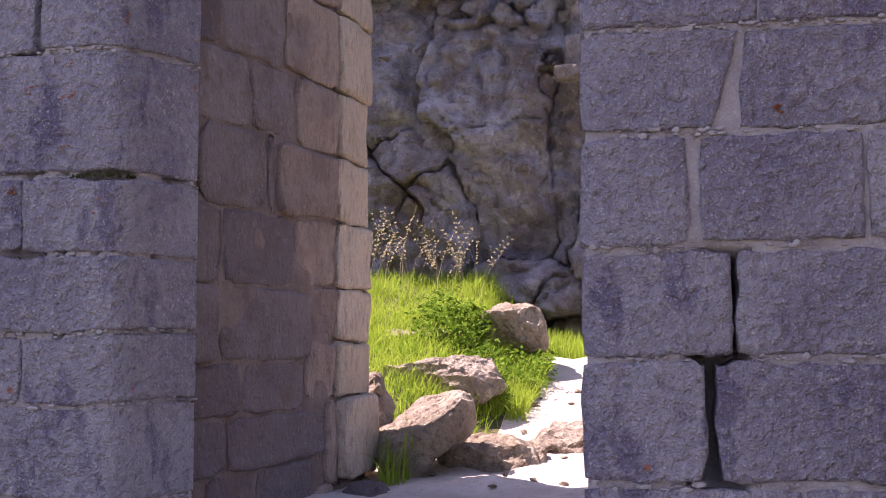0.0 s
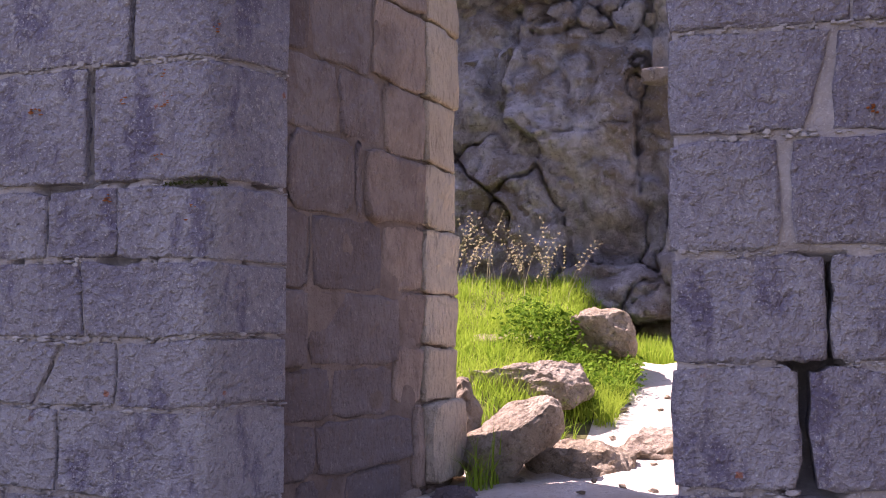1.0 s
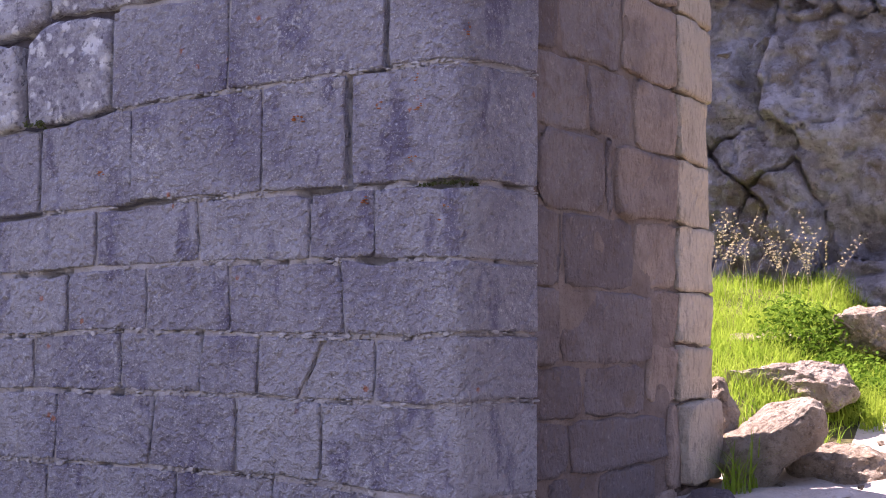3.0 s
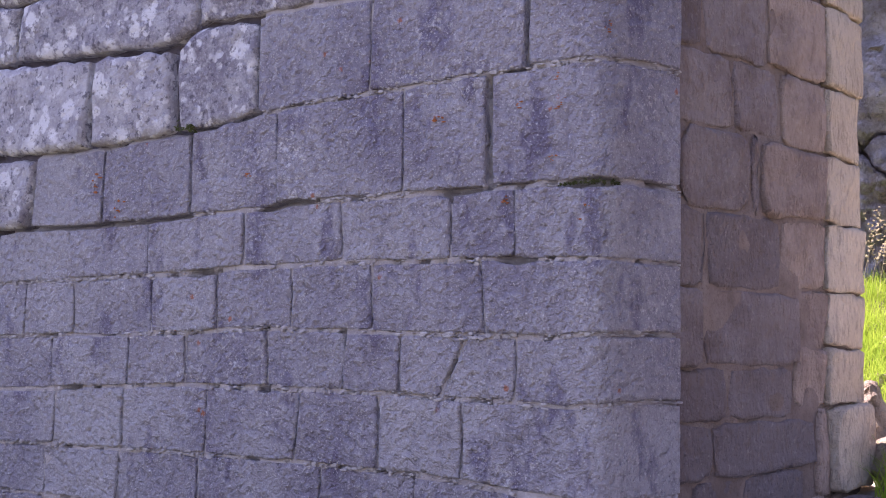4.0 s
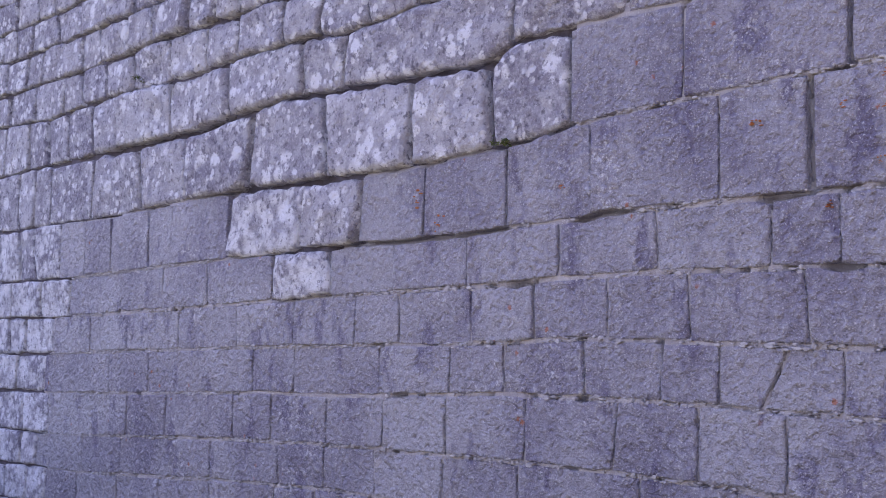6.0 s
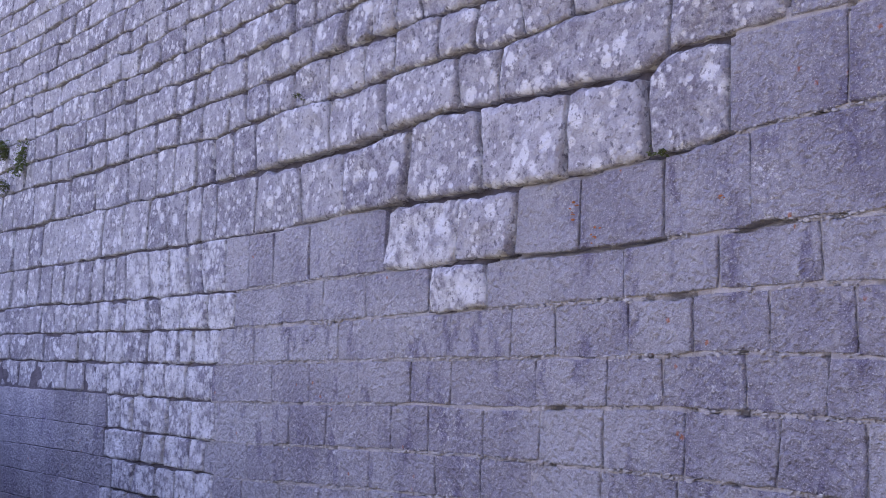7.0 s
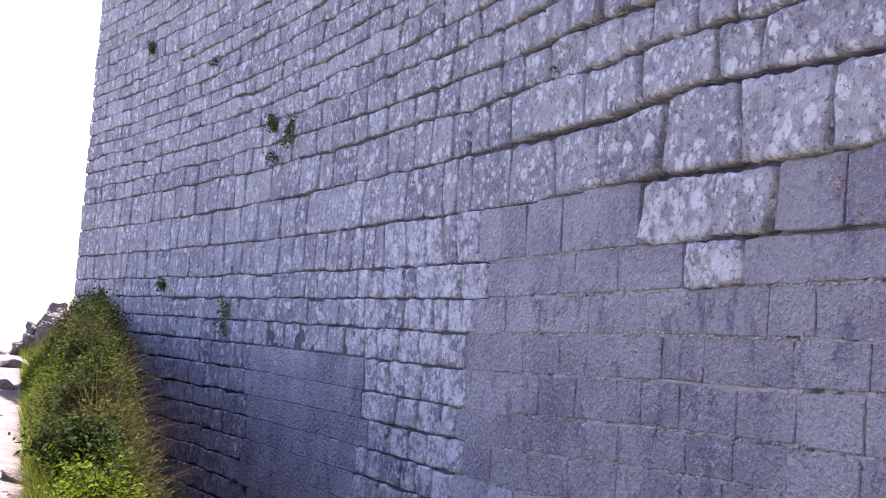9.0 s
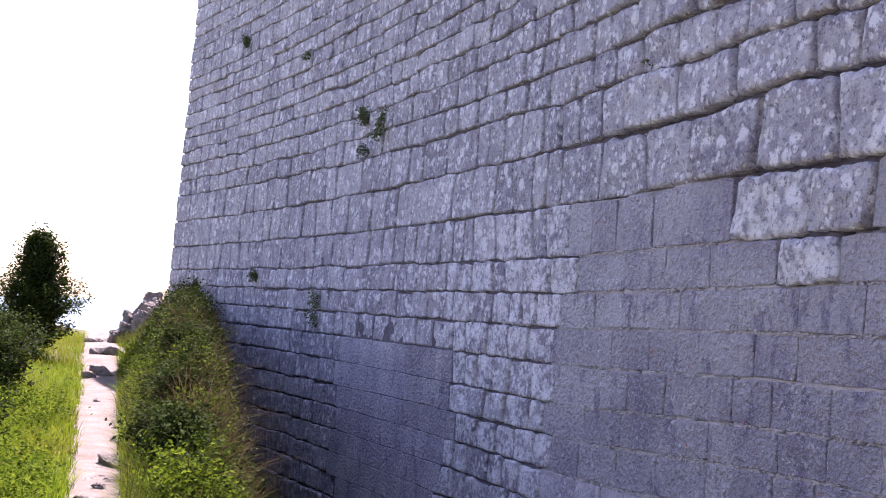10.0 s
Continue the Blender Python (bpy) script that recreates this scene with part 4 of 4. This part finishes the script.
def shrub(name, at, height, width, seed, label, category, leaf=0.07, n=190, trunk=0.06, spread=True):
    """A small tree or bush: tapered trunk, limbs and an uneven crown of leaf clumps."""
    rng = random.Random(seed)
    root = thing(name, None, label, category)
    root.location = at

    def limb(bm, p, q, r0, r1):
        axis_dir = (q - p).normalized()
        side = axis_dir.orthogonal().normalized()
        other = axis_dir.cross(side)
        rings = []
        for c, r in ((p, r0), (p.lerp(q, 0.5) + side * 0.06 * (q - p).length, (r0 + r1) / 2), (q, r1)):
            rings.append([bm.verts.new(c + (side * math.cos(t) + other * math.sin(t)) * r) for t in (i * 1.0472 for i in range(6))])
        for a, b in zip(rings, rings[1:]):
            for i in range(6):
                bm.faces.new((a[i], a[(i + 1) % 6], b[(i + 1) % 6], b[i]))

    bm = bmesh.new()
    limb(bm, Vector((0, 0, -0.15)), Vector((0.03, 0, height * 0.8)), trunk, trunk * 0.3)
    centres = []
    for i in range(n):
        t = (i + rng.random()) / n
        z = height * (0.06 + 0.86 * t)
        prof = math.sin(math.pi * min(1, 0.15 + 0.8 * t)) ** 0.7 if spread else min(1.0, t / 0.25 + 0.4) * (1.06 - t) ** 0.8
        r = width / 2 * prof * rng.uniform(0.55, 1.05)
        a = i * 2.4 + rng.uniform(-0.5, 0.5)
        tip = Vector((r * math.cos(a), r * math.sin(a), z + r * rng.uniform(0.25, 0.75)))
        foot = Vector((0.02, 0, z * 0.9))
        limb(bm, foot, tip, trunk * 0.3 * (1.1 - t), 0.005)
        for k in range(7):
            centres.append(foot.lerp(tip, 0.3 + 0.72 * k / 6) + Vector((rng.gauss(0, 0.05), rng.gauss(0, 0.05), rng.gauss(0, 0.05))))
    me = bpy.data.meshes.new("trunk")
    bm.to_mesh(me)
    bm.free()
    me.materials.append(BARK)
    thing("trunk", me, parent=root)
    thing("crown", mesh_of("crown", *leaves(centres, rng, leaf, 0.085, 15), [LEAF], False), parent=root)
    return root


def build_outer_plants():
    rng = random.Random(17)
    # verge beyond the path
    stuff("verge_grass", blades(scatter(rng, 32000, -30, -7.5, -1.6, 2.0, lambda x, y: step(0.07, 0.16, path_mid(x) - 0.0088 * abs(x) - y + 0.1 * wob(x, y, 0, 1.5)) * (7 / max(7, -x - 2))), rng, 0.22, 0.010, 1.2), GRASS, "bright green grass on the path's outer verge")
    # Dark grass, scrub and bramble also carry the wall's shade on the bank.
    stuff("bank_grass", blades(scatter(rng, 26000, -30, -8.0, 0.6, 4.2, lambda x, y: step(0.08, 0.18, y - path_mid(x) - 0.0088 * abs(x) + 0.1 * wob(x, y, 0, 1.5)) * step(-0.9, -0.2, bank_crest(x) + 0.62 - y) * (7 / max(7, -x - 2))), rng, 0.32, 0.012, 1.3, 4), SHADED_GRASS, "long green and browning grass on the bank, darkened for the wall's shade")
    stuff("bank_scrub", blades(scatter(rng, 5000, -27, -8.6, 1.2, 4.4, lambda x, y: step(-0.55, -0.1, y - bank_crest(x)) * step(0.75, 0.4, y - bank_crest(x)) * step(-0.25, 0.25, wob(x, y, 0, 0.8)) * (8 / max(8, -x - 2))), rng, 0.6, 0.011, 1.5, 5), SCRUB, "brown drooping scrub along the top of the bank")
    stuff("bank_bramble", leaves([(x, y, z + rng.uniform(0.05, 0.5)) for x, y, z in scatter(rng, 300, -24, -8.6, 1.0, 4.0, lambda x, y: step(0.7, 0.3, abs(y - (bank_crest(x) - 0.15))) * step(0.0, 0.3, wob(x, y, 3, 0.9)) * (8 / max(8, -x)))], rng, 0.045, 0.14, 40), LEAF, "dark bramble clumps on the bank")
    # The brighter grass copy stands for the bank's sunlit foot.
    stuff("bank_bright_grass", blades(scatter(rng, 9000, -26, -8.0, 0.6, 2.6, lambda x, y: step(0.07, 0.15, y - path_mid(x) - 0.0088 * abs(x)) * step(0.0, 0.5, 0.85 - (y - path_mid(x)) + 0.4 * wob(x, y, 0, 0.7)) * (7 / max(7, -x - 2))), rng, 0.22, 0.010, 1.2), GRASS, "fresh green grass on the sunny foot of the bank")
    stuff("bank_weeds", leaves([(x, y, z + rng.uniform(0.02, 0.3)) for x, y, z in scatter(rng, 900, -22, -8.2, 0.9, 3.2, lambda x, y: step(0.3, 0.5, y - path_mid(x)) * step(0, 0.3, bank_crest(x) + 0.4 - y) * (8 / max(8, -x)))], rng, 0.038, 0.10, 34), WEED, "leafy weeds and brambles on the bank")
    stuff("verge_weeds", leaves([(x, y, z + rng.uniform(0.02, 0.35)) for x, y, z in scatter(rng, 520, -18, -8, -1.2, 0.9, lambda x, y: step(0.22, 0.4, path_mid(x) - y) * step(-0.2, 0.2, wob(x, y, 4, 0.9)) * (8 / max(8, -x)))], rng, 0.038, 0.10, 34), WEED, "leafy weeds on the path's outer verge")
    shrub("small_tree", (-22.5, 0.38, land(-22.5, 0.38)), 2.25, 1.9, 3, "small dark evergreen tree beside the footpath", "tree", 0.06, 240, spread=False)
    shrub("bush", (-14.5, -0.25, land(-14.5, -0.25)), 0.75, 1.5, 5, "dark leafy bush on the outer verge", "bush", 0.05, 60, 0.03)
    shrub("bush", (-17.5, -0.2, land(-17.5, -0.2)), 0.85, 1.3, 9, "dark leafy bush on the outer verge", "bush", 0.05, 50, 0.03)
    for i, (x, y, h, w) in enumerate(((-9.7, 1.3, 0.45, 0.5), (-11.4, 1.5, 0.45, 0.6), (-13.6, 1.8, 0.35, 0.7), (-16.2, 2.1, 0.25, 0.8), (-10.4, 1.25, 0.35, 0.5))):
        shrub("bush", (x, y, land(x, y) - 0.05), h, w, 60 + i, "low dark bramble bush on the bank below the wall", "bush", 0.045, 46, 0.02)
    shrub("bush", (-10.6, -0.35, land(-10.6, -0.35)), 0.5, 0.8, 70, "low dark bush on the outer verge", "bush", 0.045, 40, 0.02)
    for i, (x, dy, s) in enumerate(((-9.6, 0.02, 0.13), (-10.9, 0.12, 0.24), (-20.5, 0.08, 0.46), (-24.0, 0.16, 0.60), (-20.0, -0.18, 0.28), (-16.5, 0.0, 0.16), (-12.6, 0.18, 0.14), (-9.1, -0.1, 0.12))):
        y = path_mid(x) + dy
        rock("path_stone", (x, y, land(x, y) + s * 0.12), (s * 1.3, s, s * 0.7), (0, 8, 30 * i), 400 + i, DARK_ROCK, "dark stone lying on the pale footpath", "stone", 2, 12, 0.05, "stones on the footpath", box=0.3)
    orng = random.Random(31)
    for i in range(18):
        t = i / 17
        x, y = -27.4 + orng.uniform(-0.5, 0.3), 2.98 - 1.38 * t + orng.uniform(-0.08, 0.08)
        foot = land(x, y)
        top = max(foot + 0.12, 1.30 * (1 - t) ** 1.5 + 0.16 + orng.uniform(-0.08, 0.16))
        tall, wide = (top - foot) * 1.25 + 0.1, orng.uniform(0.3, 0.5) * (1.25 - 0.6 * t)
        rock("outcrop_rock", (x, y, top - tall / 2), (wide * 1.2, wide, tall), (orng.uniform(-12, 12), orng.uniform(-14, 14), 40 * i), 500 + i, DARK_ROCK, "jagged grey rock outcrop beyond the wall's corner", "rock", 3, 14, 0.07, "rock outcrop past the wall", box=0.35)
    for i, (s, z, r) in enumerate(((-15.02, 3.84, 0.15), (-15.7, 4.0, 0.09), (-17.1, 1.40, 0.22), (-20.13, 1.87, 0.06), (-8.29, 3.55, 0.02), (-21.87, 6.08, 0.09), (-18.5, 5.3, 0.05), (-23.5, 1.6, 0.12), (-15.6, 3.56, 0.05), (-4.42, 2.64, 0.012))):
        x, y, nx, ny = (float(q) for q in left_plan(s))
        vf = leaves([(x + rng.gauss(0, r * 0.5), y + ny * 0.07 + rng.gauss(0, 0.03) + 0.026 * max(0, z - 1.6) * min(1, max(0, (-8 - x) / 8)), z + rng.gauss(0, r * 0.6)) for _ in range(22 if r > 0.05 else 10 if r > 0.02 else 3)], rng, 0.04 if r > 0.02 else 0.025, 0.05 if r > 0.02 else 0.02, 18)
        thing("wall_plant", mesh_of("wall_plant", *vf, [TUFT], False), "small green plant rooted in a wall joint", "plant", "stuff")


def build_moss():
    rng = random.Random(3)
    spots = []
    for i in range(40):
        x, y, nx, ny = (float(q) for q in left_plan(-2.32 + 0.3 * rng.random()))
        spots.append((x + nx * 0.005, y + ny * 0.005, 2.238 + rng.gauss(0, 0.004)))
    thing("moss", mesh_of("moss", *leaves(spots, rng, 0.012, 0.006, 12), [TUFT], False), "thin line of green moss in an open bed joint", "moss", "stuff")


build_moss()
build_yard_rocks()
build_yard_plants()
build_outer_plants()
build_jamb()
build_right_wall()
build_crumbs()
build_rust_lichens()
build_left_wall()
